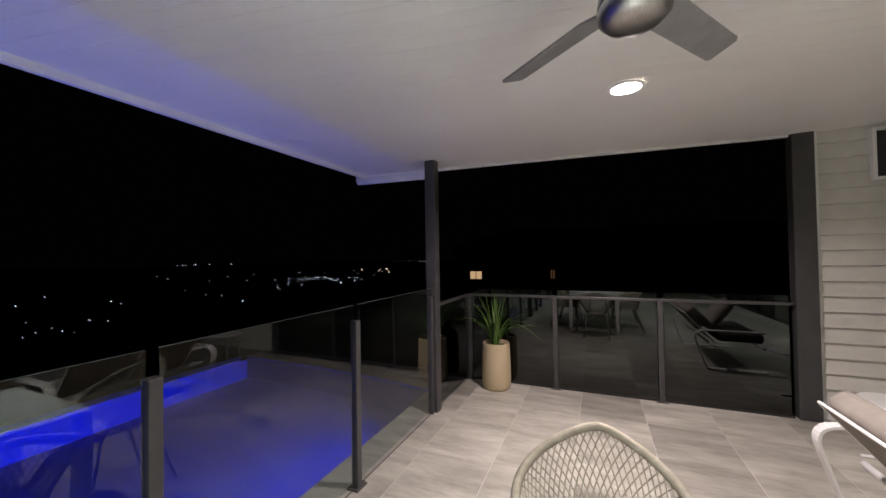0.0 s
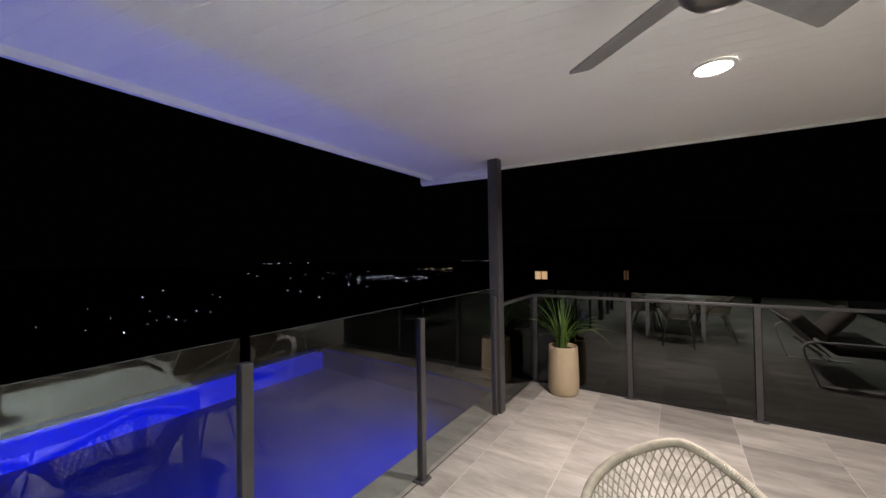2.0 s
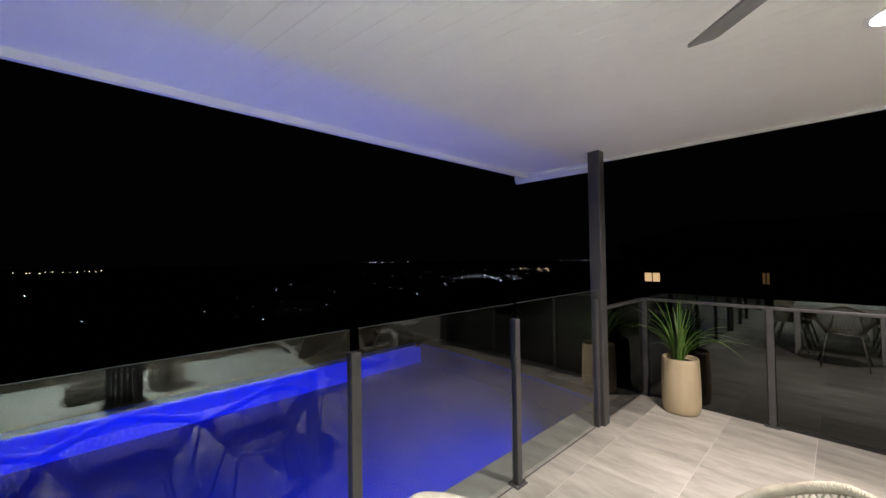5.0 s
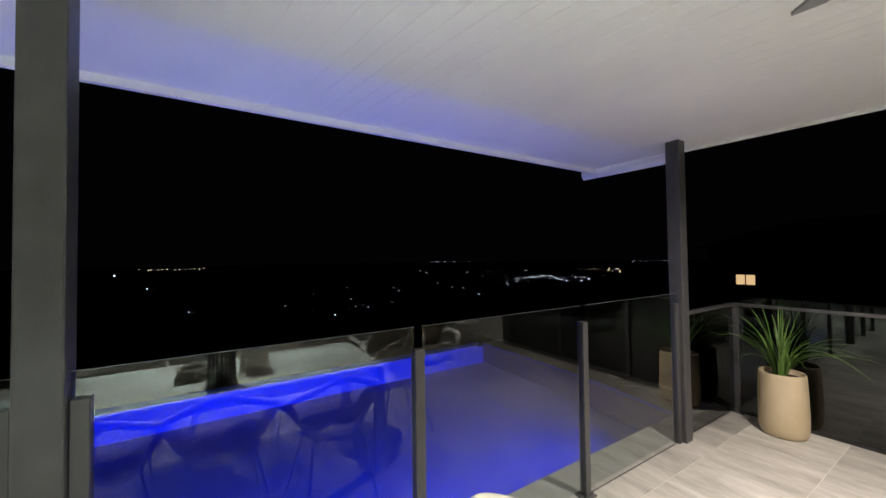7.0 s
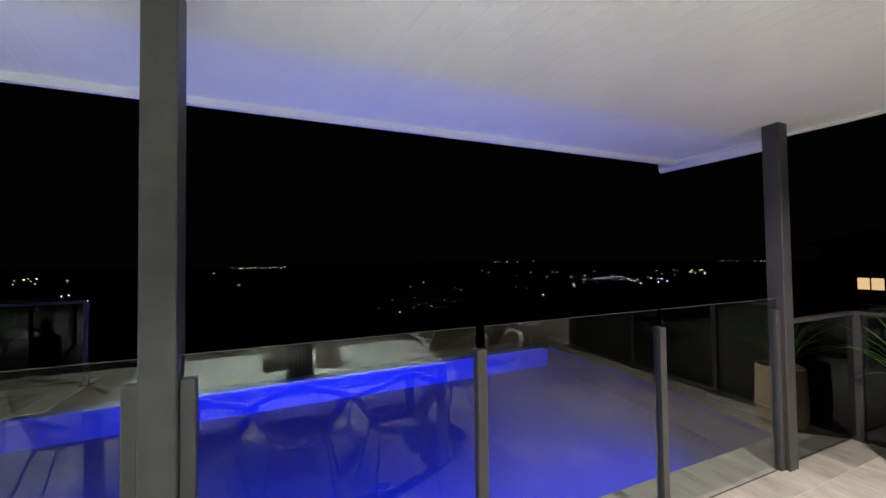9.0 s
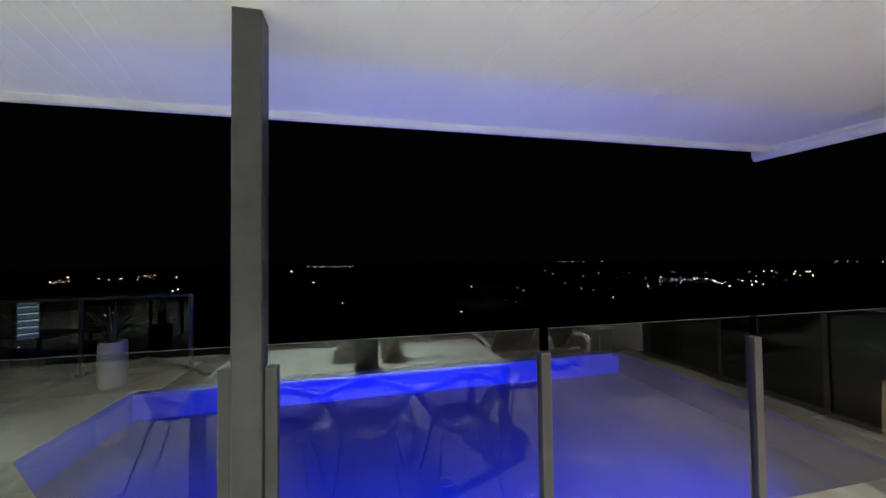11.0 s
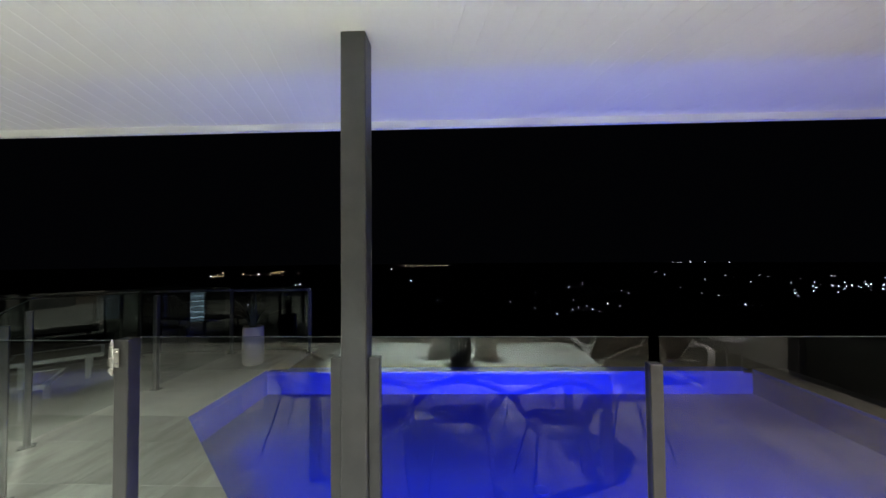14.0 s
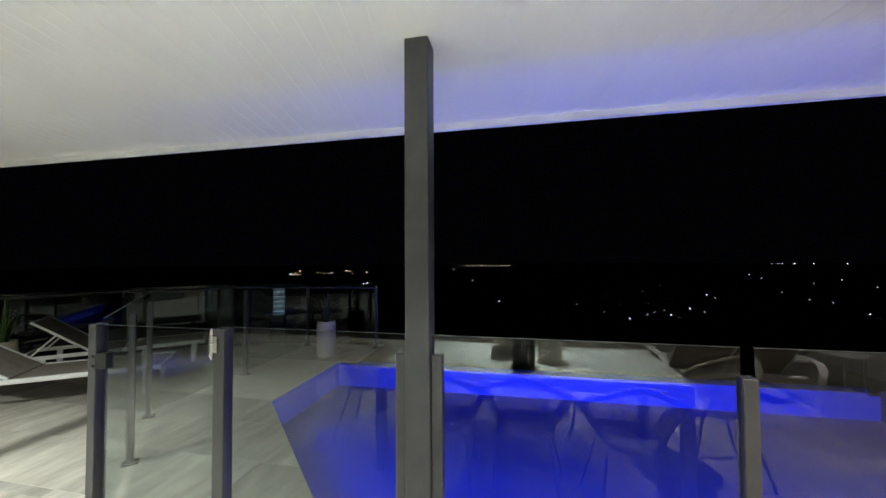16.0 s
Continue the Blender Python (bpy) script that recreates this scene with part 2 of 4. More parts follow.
def far_lights(name, places, mat, size, label):
    """Lamps in the valley: azimuth in degrees (left positive) and downward slope give each one's spot on the valley floor."""
    bm = bmesh.new()
    for az, el in places:
        d = min(61.0 / el, 4500.0)
        c = Vector((-math.sin(radians(az)) * d, math.cos(radians(az)) * d, 1.54 - el * d))
        s = size * d * random.uniform(0.6, 1.3)
        out = bmesh.ops.create_icosphere(bm, subdivisions=1, radius=s)["verts"]
        bmesh.ops.translate(bm, verts=out, vec=c)
    return tagged(part(name, bm, mat), label, "town lights", kind="stuff")


rng = random.Random(4)
town = []
for i in range(34):
    a = rng.random() ** 1.2
    az = -43.5 - 11.5 * a
    level = 0.058 - 0.006 * max(0.0, a - 0.55) / 0.45
    town.append((az, level + rng.choice((0.0, 0.0, 0.004, -0.004, -0.007)) + rng.gauss(0, 0.0022) + 0.016 * rng.random() ** 4))
far_lights("town_lights", town, CITY_WHITE, 0.0008, "cluster of cool white lights of a distant town")
far_lights("town_lights_faint", [(-44 - 14 * rng.random(), 0.047 + rng.gauss(0, 0.007)) for i in range(16)], CITY_DIM, 0.0008, "fainter lights between the town's bright ones")
far_lights("town_lights_warm", [(-56 - rng.uniform(-2.0, 2.5), 0.038 + rng.uniform(-0.004, 0.005)) for i in range(10)], CITY_WARM, 0.0008, "warm orange lights at the edge of the town")
far_lights("ridge_lights", [(-60 - 7 * rng.random(), 0.0150 + rng.uniform(-0.001, 0.002)) for i in range(16)], CITY_DIM, 0.0008, "row of faint lights along a far ridge")
far_lights("valley_row_lights", [(8.0 - 7.0 * i / 13 + rng.uniform(-0.2, 0.2), 0.0195 + rng.uniform(-0.0012, 0.0012)) for i in range(13)], CITY_ROW, 0.0008, "yellow row of street lights across the valley")
far_lights("far_row_lights", [(-28.5 - 8 * rng.random(), 0.0125 + rng.uniform(-0.001, 0.001)) for i in range(9)], CITY_DIM, 0.0008, "thin row of faint lights across the valley")
far_lights("scattered_lights", [(-28 - 18 * rng.random(), rng.uniform(0.035, 0.09)) for i in range(16)] + [(-6 - 20 * rng.random(), rng.uniform(0.08, 0.14)) for i in range(11)], CITY_DIM, 0.0008, "scattered small lights on the valley floor")
far_lights("west_lights", [(23 + 12 * rng.random(), 0.036 + rng.gauss(0, 0.003)) for i in range(15)], CITY_WARM, 0.0008, "warm lights on the valley's far side")
far_lights("foot_lights", [(22 + 16 * rng.random(), rng.uniform(0.06, 0.11)) for i in range(8)], CITY_WHITE, 0.0008, "small cool lights below the terrace")
for az, el, size in ((-15.3, 0.149, 16), (10.4, 0.0294, 15), (-20.3, 0.133, 13), (-22.4, 0.117, 10), (-42.2, 0.075, 14), (-37.8, 0.103, 12), (7.4, 0.06, 10), (3.2, 0.117, 11), (-24.2, 0.083, 9), (-17.0, 0.079, 9), (-19.0, 0.066, 8), (35.1, 0.0368, 17), (29.4, 0.034, 15), (27.2, 0.031, 20), (26.3, 0.030, 14), (37.2, 0.151, 20), (34.5, 0.172, 14), (27.0, 0.128, 14)):
    d = min(61.0 / el, 4000.0)
    bm = bmesh.new()
    bmesh.ops.create_icosphere(bm, subdivisions=1, radius=size * 0.65e-4 * d)
    ob = part("house_light", bm, CITY_WARM if 24 < az < 28 else CITY_WHITE)
    ob.matrix_basis = pose(-math.sin(radians(az)) * d, math.cos(radians(az)) * d, 1.54 - el * d)
    tagged(ob, "single bright house light in the night valley", "light", "house lights in the valley")

# ---- neighbour's house ----


def build_neighbour():
    h = thing("neighbour_house", "dark neighbouring house with one lit window", "house", pose(32, 5.5, -3.2))
    simple_box("wall", (0, -22, 0, 9, 7, 5.2), NEIGHBOUR, h)
    bm = bmesh.new()
    v = [bm.verts.new(p) for p in ((-0.8, -22.8, 5.2), (9.8, -22.8, 5.2), (9.8, 7.8, 5.2), (-0.8, 7.8, 5.2), (4.5, -18, 7.2), (4.5, 3.2, 7.2))]
    for f in ((3, 2, 1, 0), (0, 1, 4), (1, 2, 5, 4), (2, 3, 5), (3, 0, 4, 5)):
        bm.faces.new([v[i] for i in f])
    part("roof", bm, FRAME_BLACK, h, "dark low-pitched roof")
    for name, y0, y1, z0, z1, mat in (("window", 4.2, 5.3, 2.5, 3.2, CURTAIN), ("window", -2.3, -1.95, 2.6, 3.35, glow("dim_window", (1.0, 0.55, 0.25), 0.05))):
        w = simple_box(name, (-0.02, y0, z0, 0.03, y1, z1), mat, h, "window with a warm lit blind")
        bm = bmesh.new()
        for a, b in ((y0 - 0.06, y0), ((y0 + y1) / 2 - 0.03, (y0 + y1) / 2 + 0.03), (y1, y1 + 0.06)):
            box(bm, -0.06, a, z0 - 0.06, 0.0, b, z1 + 0.06)
        for a, b in ((z0 - 0.06, z0), (z1, z1 + 0.06)):
            box(bm, -0.058, y0, a, 0.0, y1, b)
        part("frame", bm, FRAME_BLACK, w)


build_neighbour()

def build_mirrored_slats(az, far, wide, top, low, rows, mat, edge, label):
    """Glowing slats on the slope in place of a louvre's mirror image: bearing in degrees, distance, width, upper and
    lower downward slope.
    """
    x, y = -math.sin(radians(az)) * far, math.cos(radians(az)) * far
    z0, z1 = 1.54 - low * far, 1.54 - top * far
    screen = thing("slatted_screen", label, "screen", pose(x, y, z0, 0, 0, az), "lit screens on the slope")
    step = (z1 - z0) / rows
    bm = bmesh.new()
    for side_ in (-1, 1):
        box(bm, side_ * wide / 2 - 0.05, -0.02, -3.2, side_ * wide / 2 + 0.05, 0.14, z1 - z0 + 0.05)
    part("frame", bm, FRAME_BLACK, screen)
    for i in range(rows):
        bm = bmesh.new()
        box(bm, -wide / 2 + 0.055, 0.0, i * step + step * 0.14, wide / 2 - 0.055, 0.03, (i + 1) * step, bevel=0.01)
        slat = part("slat", bm, mat, screen)
        bm = bmesh.new()
        box(bm, -wide / 2 + 0.07, -0.012, i * step + step * 0.84, wide / 2 - 0.07, -0.002, i * step + step * 0.97)
        part("lit_edge", bm, edge, slat, "brighter upper edge")
    return screen


# both sets imitate reflections in the far balustrade's glass; no lit screens stand there
build_mirrored_slats(36.6, 20.0, 0.64, 0.0665, 0.14, 6, glow("mirrored_slat", (0.5, 0.75, 0.9), 0.32), glow("mirrored_slat_edge", (0.6, 0.86, 0.95), 2.2), "glowing slats standing in for a louvre's reflection in the balustrade glass")
build_mirrored_slats(45.2, 20.0, 0.8, 0.0665, 0.118, 8, glow("faint_mirrored_slat", (0.6, 0.86, 0.95), 0.012), glow("faint_mirrored_slat_edge", (0.7, 0.86, 0.95), 0.12), "faintly glowing slats standing in for a second louvre's reflection")

# ---- terrace floor, pool ----
NEAR, WATER_Z, POOL_Z = 1.78, -0.05, -0.36
POOL_OUTLINE = [(-0.97, NEAR), (3.79, NEAR), (3.93, 2.6), (4.02, 3.5), (4.06, 5.15), (0.7, 5.1), (-2.70, 5.03), (-2.69, 3.5)]


def clip(poly, a, b, c):
    """Keeps the side of a polygon where a x + b y <= c."""
    out = []
    for p, q in zip(poly, poly[1:] + poly[:1]):
        dp, dq = a * p[0] + b * p[1] - c, a * q[0] + b * q[1] - c
        if dp <= 0:
            out.append(p)
        if (dp < 0 < dq) or (dq < 0 < dp):
            t = dp / (dp - dq)
            out.append((p[0] + (q[0] - p[0]) * t, p[1] + (q[1] - p[1]) * t))
    return out


def clip_to(poly, region):
    for p, q in zip(region, region[1:] + region[:1]):
        poly = clip(poly, q[1] - p[1], p[0] - q[0], (q[1] - p[1]) * p[0] + (p[0] - q[0]) * p[1]) if len(poly) > 2 else []
    return poly


def prism(bm, poly, z0, z1):
    lo = [bm.verts.new((x, y, z0)) for x, y in poly]
    hi = [bm.verts.new((x, y, z1)) for x, y in poly]
    bm.faces.new(lo[::-1])
    bm.faces.new(hi)
    for i in range(len(poly)):
        j = (i + 1) % len(poly)
        bm.faces.new((lo[i], lo[j], hi[j], hi[i]))


DECK = [(-9.0, -3.6), (4.42, -3.6), (4.42, NEAR), (-9.0, NEAR)]
WEDGE = [(-2.69, NEAR), (-0.97, NEAR), (-2.69, 3.5)]
LEFT_A = [(-9.0, NEAR), (-2.69, NEAR), (-2.69, 3.5), (-9.0, 3.5)]
LEFT_B = [(-9.0, 3.5), (-2.69, 3.5), (-2.70, 5.03), (-2.42, 5.05), (-2.42, 6.2), (-9.0, 6.2)]
bm = bmesh.new()
for region in (DECK, LEFT_A, WEDGE, LEFT_B):
    prism(bm, region, -0.0145, -0.0012)
for region in ([(-9.0, -3.6), (4.42, -3.6), (4.42, NEAR - 0.22), (-9.0, NEAR - 0.22)], [(-9.0, NEAR - 0.22), (-2.95, NEAR - 0.22), (-2.95, 6.2), (-9.0, 6.2)]):
    prism(bm, region, -0.3, -0.0146)
floor = tagged(part("floor", bm, GROUT), "terrace floor of large grey-beige porcelain tiles", "floor", kind="structure")

bm = bmesh.new()
prism(bm, POOL_OUTLINE, POOL_Z - 0.15, POOL_Z)
pool = thing("swimming_pool", "swimming pool glowing deep blue from underwater lamps", "pool", kind="structure")
part("pool_floor", bm, POOL_DIM, pool, "plaster floor, its dimmer light put into a darker blue")
bm = bmesh.new()
for i, (p, q) in enumerate(zip(POOL_OUTLINE, POOL_OUTLINE[1:] + POOL_OUTLINE[:1])):
    out = Vector((q[1] - p[1], p[0] - q[0], 0)).normalized() * 0.2
    top = -0.016 if i in (0, 1, 2, 3, 6, 7) else WATER_Z + 0.004
    a, b = Vector((*p, 0)), Vector((*q, 0))
    prism(bm, [tuple((a)[:2]), tuple((b)[:2]), tuple((b + out)[:2]), tuple((a + out)[:2])], POOL_Z - 0.6, top)
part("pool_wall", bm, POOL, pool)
bm = bmesh.new()
bm.faces.new([bm.verts.new((x, y, WATER_Z)) for x, y in POOL_OUTLINE])
water = tagged(part("water", bm, WATER), "still clear pool water lit blue from below", "water", kind="structure")
drain = thing("pool_drain", "round pool drain grille on the pool floor", "drain", pose(0.67, 3.02, POOL_Z))
bm = bmesh.new()
lathe(bm, [(0.07, 0.0), (0.07, 0.003), (0.062, 0.005), (0.056, 0.003), (0.056, 0.0)], 28)
part("ring", bm, POOL_DIM, drain)
bm = bmesh.new()
lathe(bm, [(0.055, 0.002), (0.03, 0.003), (0, 0.003)], 20)
part("cover", bm, POOL_DIM, drain)
# the last three fittings go with the added diagonal strip
PLACES = [pose(lx, NEAR, -0.15) for lx in POOL_LIGHTS] + [pose(-1.83 + k * 0.51, 2.64 - k * 0.51, -0.15, 0, 0, -45) for k in (-1, 0, 1)]
for place in PLACES:
    lamp = thing("pool_light", "slim underwater strip light under the coping, those on the diagonal wall added", "pool light", place, "underwater pool lights")
    bm = bmesh.new()
    box(bm, -0.34, -0.004, -0.022, 0.34, 0.0008, 0.004, bevel=0.0003)
    part("housing", bm, BRIGHT, lamp)
    bm = bmesh.new()
    box(bm, -0.33, 0.0004, -0.018, 0.33, 0.001, 0.0)
    part("lens", bm, POOL_LENS, lamp)

# dark ledge beyond the pool's end, with a steel grating set in it
bm = bmesh.new()
for (ax, ay), (bx, by) in zip(POOL_OUTLINE[1:4], POOL_OUTLINE[2:5]):
    prism(bm, [(ax, ay), (4.5, ay), (4.5, by), (bx, by)], -0.5, -0.012)
tagged(part("ledge", bm, STEEL), "dark ledge along the pool's end", "ledge", kind="structure")
grate = thing("floor_grating", "grey steel walkway grating beside the pool", "grating", pose(4.1, 1.83, -0.012))
GRATE_STEEL = varied("galvanised_steel", (0.42, 0.41, 0.37), (0.56, 0.54, 0.5), 30, rough=0.5, metal=0.3)
bm = bmesh.new()
for x0, x1, y0, y1 in ((0, 0.012, 0, 0.75), (0.268, 0.28, 0, 0.75), (0.012, 0.268, 0, 0.012), (0.012, 0.268, 0.738, 0.75)):
    box(bm, x0, y0, 0.0, x1, y1, 0.022)
part("frame", bm, GRATE_STEEL, grate)
bm = bmesh.new()
box(bm, 0.012, -0.004, 0.003, 0.268, 0.004, 0.02)
bar = mesh_of("bar", bm, GRATE_STEEL)
for k in range(1, 30):
    shared("bar", bar, grate, pose(0, 0.025 * k, 0))
for k in range(1, 6):
    simple_box("cross_bar", (0.046 * k - 0.003, 0.012, 0.001, 0.046 * k + 0.003, 0.738, 0.003), GRATE_STEEL, grate)

fitting = thing("pool_fitting", "small bright chrome water inlet at the pool's corner", "fitting", pose(3.93, 5.06, WATER_Z + 0.004))
bm = bmesh.new()
box(bm, -0.06, -0.02, 0.0, 0.06, 0.02, 0.045, bevel=0.008)
box(bm, -0.045, -0.045, 0.012, 0.045, -0.02, 0.028, bevel=0.004)
part("spout", bm, BRIGHT, fitting)

# ---- soffit and roof edge ----
EDGE_X0, EDGE_K = 3.905, -0.215  # right roof edge: x = EDGE_X0 + EDGE_K * y
FRONT = 2.35
ROOF = [(-9.0, -3.6), (EDGE_X0 + EDGE_K * -3.6, -3.6), (EDGE_X0 + EDGE_K * FRONT, FRONT), (-9.0, FRONT)]


def slab(bm, poly, under, over):
    lo = [bm.verts.new((x, y, soffit_z(y) + under)) for x, y in poly]
    hi = [bm.verts.new((x, y, soffit_z(y) + over)) for x, y in poly]
    bm.faces.new(lo[::-1])
    bm.faces.new(hi)
    for i in range(len(poly)):
        j = (i + 1) % len(poly)
        bm.faces.new((lo[i], lo[j], hi[j], hi[i]))


bm = bmesh.new()
along = Vector((EDGE_K, 1, 0)).normalized()
across = Vector((1, -EDGE_K, 0)).normalized()
PITCH = 0.1
for i in range(-2, 150):
    o = Vector((EDGE_X0, 0, 0)) - across * (i * PITCH)
    q = [o - along * 9, o + along * 9, o + along * 9 - across * (PITCH - 0.0014), o - along * 9 - across * (PITCH - 0.0014)]
    poly = clip_to([(v.x, v.y) for v in q][::-1], ROOF)
    if len(poly) > 2:
        slab(bm, poly, 0.0, 0.012)
slab(bm, ROOF, 0.0012, 0.09)
tagged(part("ceiling", bm, CEILING), "white grooved-board terrace ceiling, blue-lit along its edge", "ceiling", kind="structure")
bm = bmesh.new()
slab(bm, [(-9.1, FRONT), (EDGE_X0 + EDGE_K * FRONT + 0.03, FRONT), (EDGE_X0 + EDGE_K * FRONT + 0.03, FRONT + 0.03), (-9.1, FRONT + 0.03)], -0.045, 0.16)
slab(bm, [(EDGE_X0 + EDGE_K * -1.66 + 0.002, -1.66), (EDGE_X0 + EDGE_K * -1.66 + 0.035, -1.66), (EDGE_X0 + EDGE_K * FRONT + 0.035, FRONT - 0.002), (EDGE_X0 + EDGE_K * FRONT + 0.002, FRONT - 0.002)], -0.02, 0.16)
tagged(part("trim", bm, TRIM), "white edge trim along the terrace roof", "trim", kind="structure")
bm = bmesh.new()
ga = Vector((EDGE_X0 + EDGE_K * 2.53 + 0.11, 2.53, soffit_z(2.43)))
gb = Vector((EDGE_X0 + EDGE_K * 1.68 + 0.11, 1.68, soffit_z(1.68)))
way = (gb - ga).normalized()
out = Vector((-way.y, way.x, 0)).normalized()
rings = []
for c in (ga, gb):
    rings.append([bm.verts.new(c + out * (a - 0.07) + Vector((0, 0, b))) for a, b in ((0, 0.05), (0, -0.045), (0.02, -0.07), (0.05, -0.082), (0.085, -0.075), (0.115, -0.045), (0.125, 0.0), (0.135, 0.05))])
bm.faces.new(rings[0])
bm.faces.new(rings[1])
for k in range(8):
    bm.faces.new((rings[0][k], rings[0][(k + 1) % 8], rings[1][(k + 1) % 8], rings[1][k]))
tagged(part("roof_gutter", bm, TRIM, smooth=False), "short white half-round gutter at the roof's end", "gutter", kind="structure")
bm = bmesh.new()
slab(bm, [(-9.1, -3.7), (4.9, -3.7), (EDGE_X0 + EDGE_K * FRONT, FRONT), (-9.1, FRONT)], 0.17, 0.22)
tagged(part("roof", bm, STEEL), "dark metal roof over the terrace", "roof", kind="structure")

# the added fill lamps get the same bezel and lens as the others
for lx, ly, watts, tone, beam in DECK_AND_FILL_LIGHTS:
    lamp = thing("downlight", "round recessed white ceiling downlight, switched on, in places an added fill lamp", "downlight", pose(lx, ly, soffit_z(ly) - 0.002), "ceiling downlights")
    bm = bmesh.new()
    lathe(bm, [(0.086, -0.001), (0.086, -0.007), (0.104, -0.004), (0.106, 0.0), (0.086, -0.001)], 36)
    part("bezel", bm, TRIM, lamp)
    bm = bmesh.new()
    lathe(bm, [(0.086, -0.004), (0.05, -0.008), (0.0, -0.009)], 36)
    part("lens", bm, LAMP_GLASS, lamp)

# ---- posts ----


def build_post(x0, y0, x1, y1, z1, label):
    bm = bmesh.new()
    box(bm, x0, y0, 0, x1, y1, z1, bevel=0.006)
    return tagged(part("roof_post", bm, STEEL), label, "post", "roof posts", "structure")


build_post(-0.476, 1.447, -0.370, 1.553, soffit_z(1.5) + 0.003, "square charcoal steel post carrying the terrace roof")
build_post(3.216, 1.447, 3.322, 1.553, soffit_z(1.5) + 0.003, "square charcoal steel post carrying the terrace roof")
build_post(4.25, -1.835, 4.37, -1.675, soffit_z(-1.7) + 0.004, "charcoal steel post beside the weatherboard wall")
build_post(-4.163, 1.447, -4.057, 1.553, soffit_z(1.5) + 0.003, "square charcoal steel post carrying the terrace roof")

# ---- house walls ----
wall = tagged(simple_box("wall_east", (4.335, -8.6, 0, 4.5, -1.86, 2.9), PLASTER), "white weatherboard end wall with a high window", "wall", kind="structure")
bm = bmesh.new()
b0 = [bm.verts.new(p) for p in ((0, 0, -0.012), (0, 0, 0.14), (0, -1.76, 0.14), (0, -1.76, -0.012), (-0.034, 0, -0.006), (-0.004, 0, 0.14), (-0.004, -1.76, 0.14), (-0.034, -1.76, -0.006))]
for f in ((0, 1, 2, 3), (7, 6, 5, 4), (0, 4, 5, 1), (2, 6, 7, 3), (1, 5, 6, 2), (0, 3, 7, 4)):
    bm.faces.new([b0[i] for i in f])
board_mesh = mesh_of("weatherboard", bm, BOARD)
for i in range(19):
    shared("weatherboard", board_mesh, wall, pose(4.334, -1.876, 0.02 + i * 0.138))
stop = simple_box("corner_stop", (4.30, -1.875, 0, 4.34, -1.837, 2.62), TRIM, wall, "white corner stop", 0.003)
win = thing("window_1", "small high black window with a white frame", "window", kind="structure")
bm = bmesh.new()
for y0, y1, z0, z1 in ((-2.242, -2.215, 2.13, 2.58), (-3.2, -3.173, 2.13, 2.58), (-3.173, -2.242, 2.13, 2.157), (-3.173, -2.242, 2.553, 2.58)):
    box(bm, 4.262, y0, z0, 4.34, y1, z1, bevel=0.003)
part("window_frame", bm, TRIM, win, "white window frame")
simple_box("pane", (4.285, -3.174, 2.156, 4.305, -2.241, 2.554), BLACK, win, "dark pane")

# assumed wall; its mid grey keeps the mirror image in the glass dim
bm = bmesh.new()
for x0, x1, z0, z1 in ((-5.2, -4.7, 0, 2.75), (-1.5, 0.2, 0, 2.75), (-4.7, -1.5, 2.3, 2.75), (2.6, 4.33, 0, 2.75), (0.2, 2.6, 2.35, 2.75)):
    box(bm, x0, -3.75, z0, x1, -3.6, z1)
tagged(part("wall_south", bm, WALL_DIMMED), "assumed house wall, greyed to dim its reflection, with a wide door opening", "wall", kind="structure")
bm = bmesh.new()
for x0, x1, z0, z1 in ((0.2, 0.27, 0, 2.35), (2.53, 2.6, 0, 2.35), (0.27, 2.53, 2.28, 2.35), (1.37, 1.43, 0.0, 2.28)):
    box(bm, x0, -3.73, z0, x1, -3.62, z1)
tagged(part("door_1", bm, FRAME_BLACK), "open black-framed sliding doors of the house", "door", kind="structure")
win = thing("window_2", "wide black-framed window with dark panes", "window", kind="structure")
bm = bmesh.new()
for x0, x1, z0, z1 in ((-4.7, -4.64, 0, 2.3), (-1.56, -1.5, 0, 2.3), (-4.64, -1.56, 2.24, 2.3), (-4.64, -1.56, 0, 0.06), (-3.67, -3.61, 0.06, 2.24), (-2.59, -2.53, 0.06, 2.24)):
    box(bm, x0, -3.72, z0, x1, -3.63, z1, bevel=0.003)
part("window_frame", bm, FRAME_BLACK, win)
for x0, x1 in ((-4.64, -3.67), (-3.61, -2.59), (-2.53, -1.56)):
    simple_box("pane", (x0, -3.69, 0.06, x1, -3.67, 2.24), BLACK, win, "dark pane")
# assumed wall too, coloured dark so that its reflection stays weak
tagged(simple_box("wall_west", (-9.0, -3.75, 0, -5.2, -3.6, 2.75), NEIGHBOUR), "assumed house wall, darkened to dim its reflection", "wall", kind="structure")
bm = bmesh.new()
box(bm, -4.0, -8.7, 0, 4.33, -8.55, 2.75)
box(bm, -4.15, -8.7, 0, -4.0, -3.75, 2.75)
tagged(part("wall_room", bm, PLASTER), "pale plaster walls of the room inside", "wall", kind="structure")
tagged(simple_box("floor_room", (-4.15, -8.7, -0.2, 4.4, -3.6, -0.003), TIMBER), "timber floor of the room inside", "floor", kind="structure")
tagged(simple_box("ceiling_room", (-4.15, -8.7, 2.55, 4.4, -3.6, 2.7), CEILING), "white ceiling of the room inside", "ceiling", kind="structure")
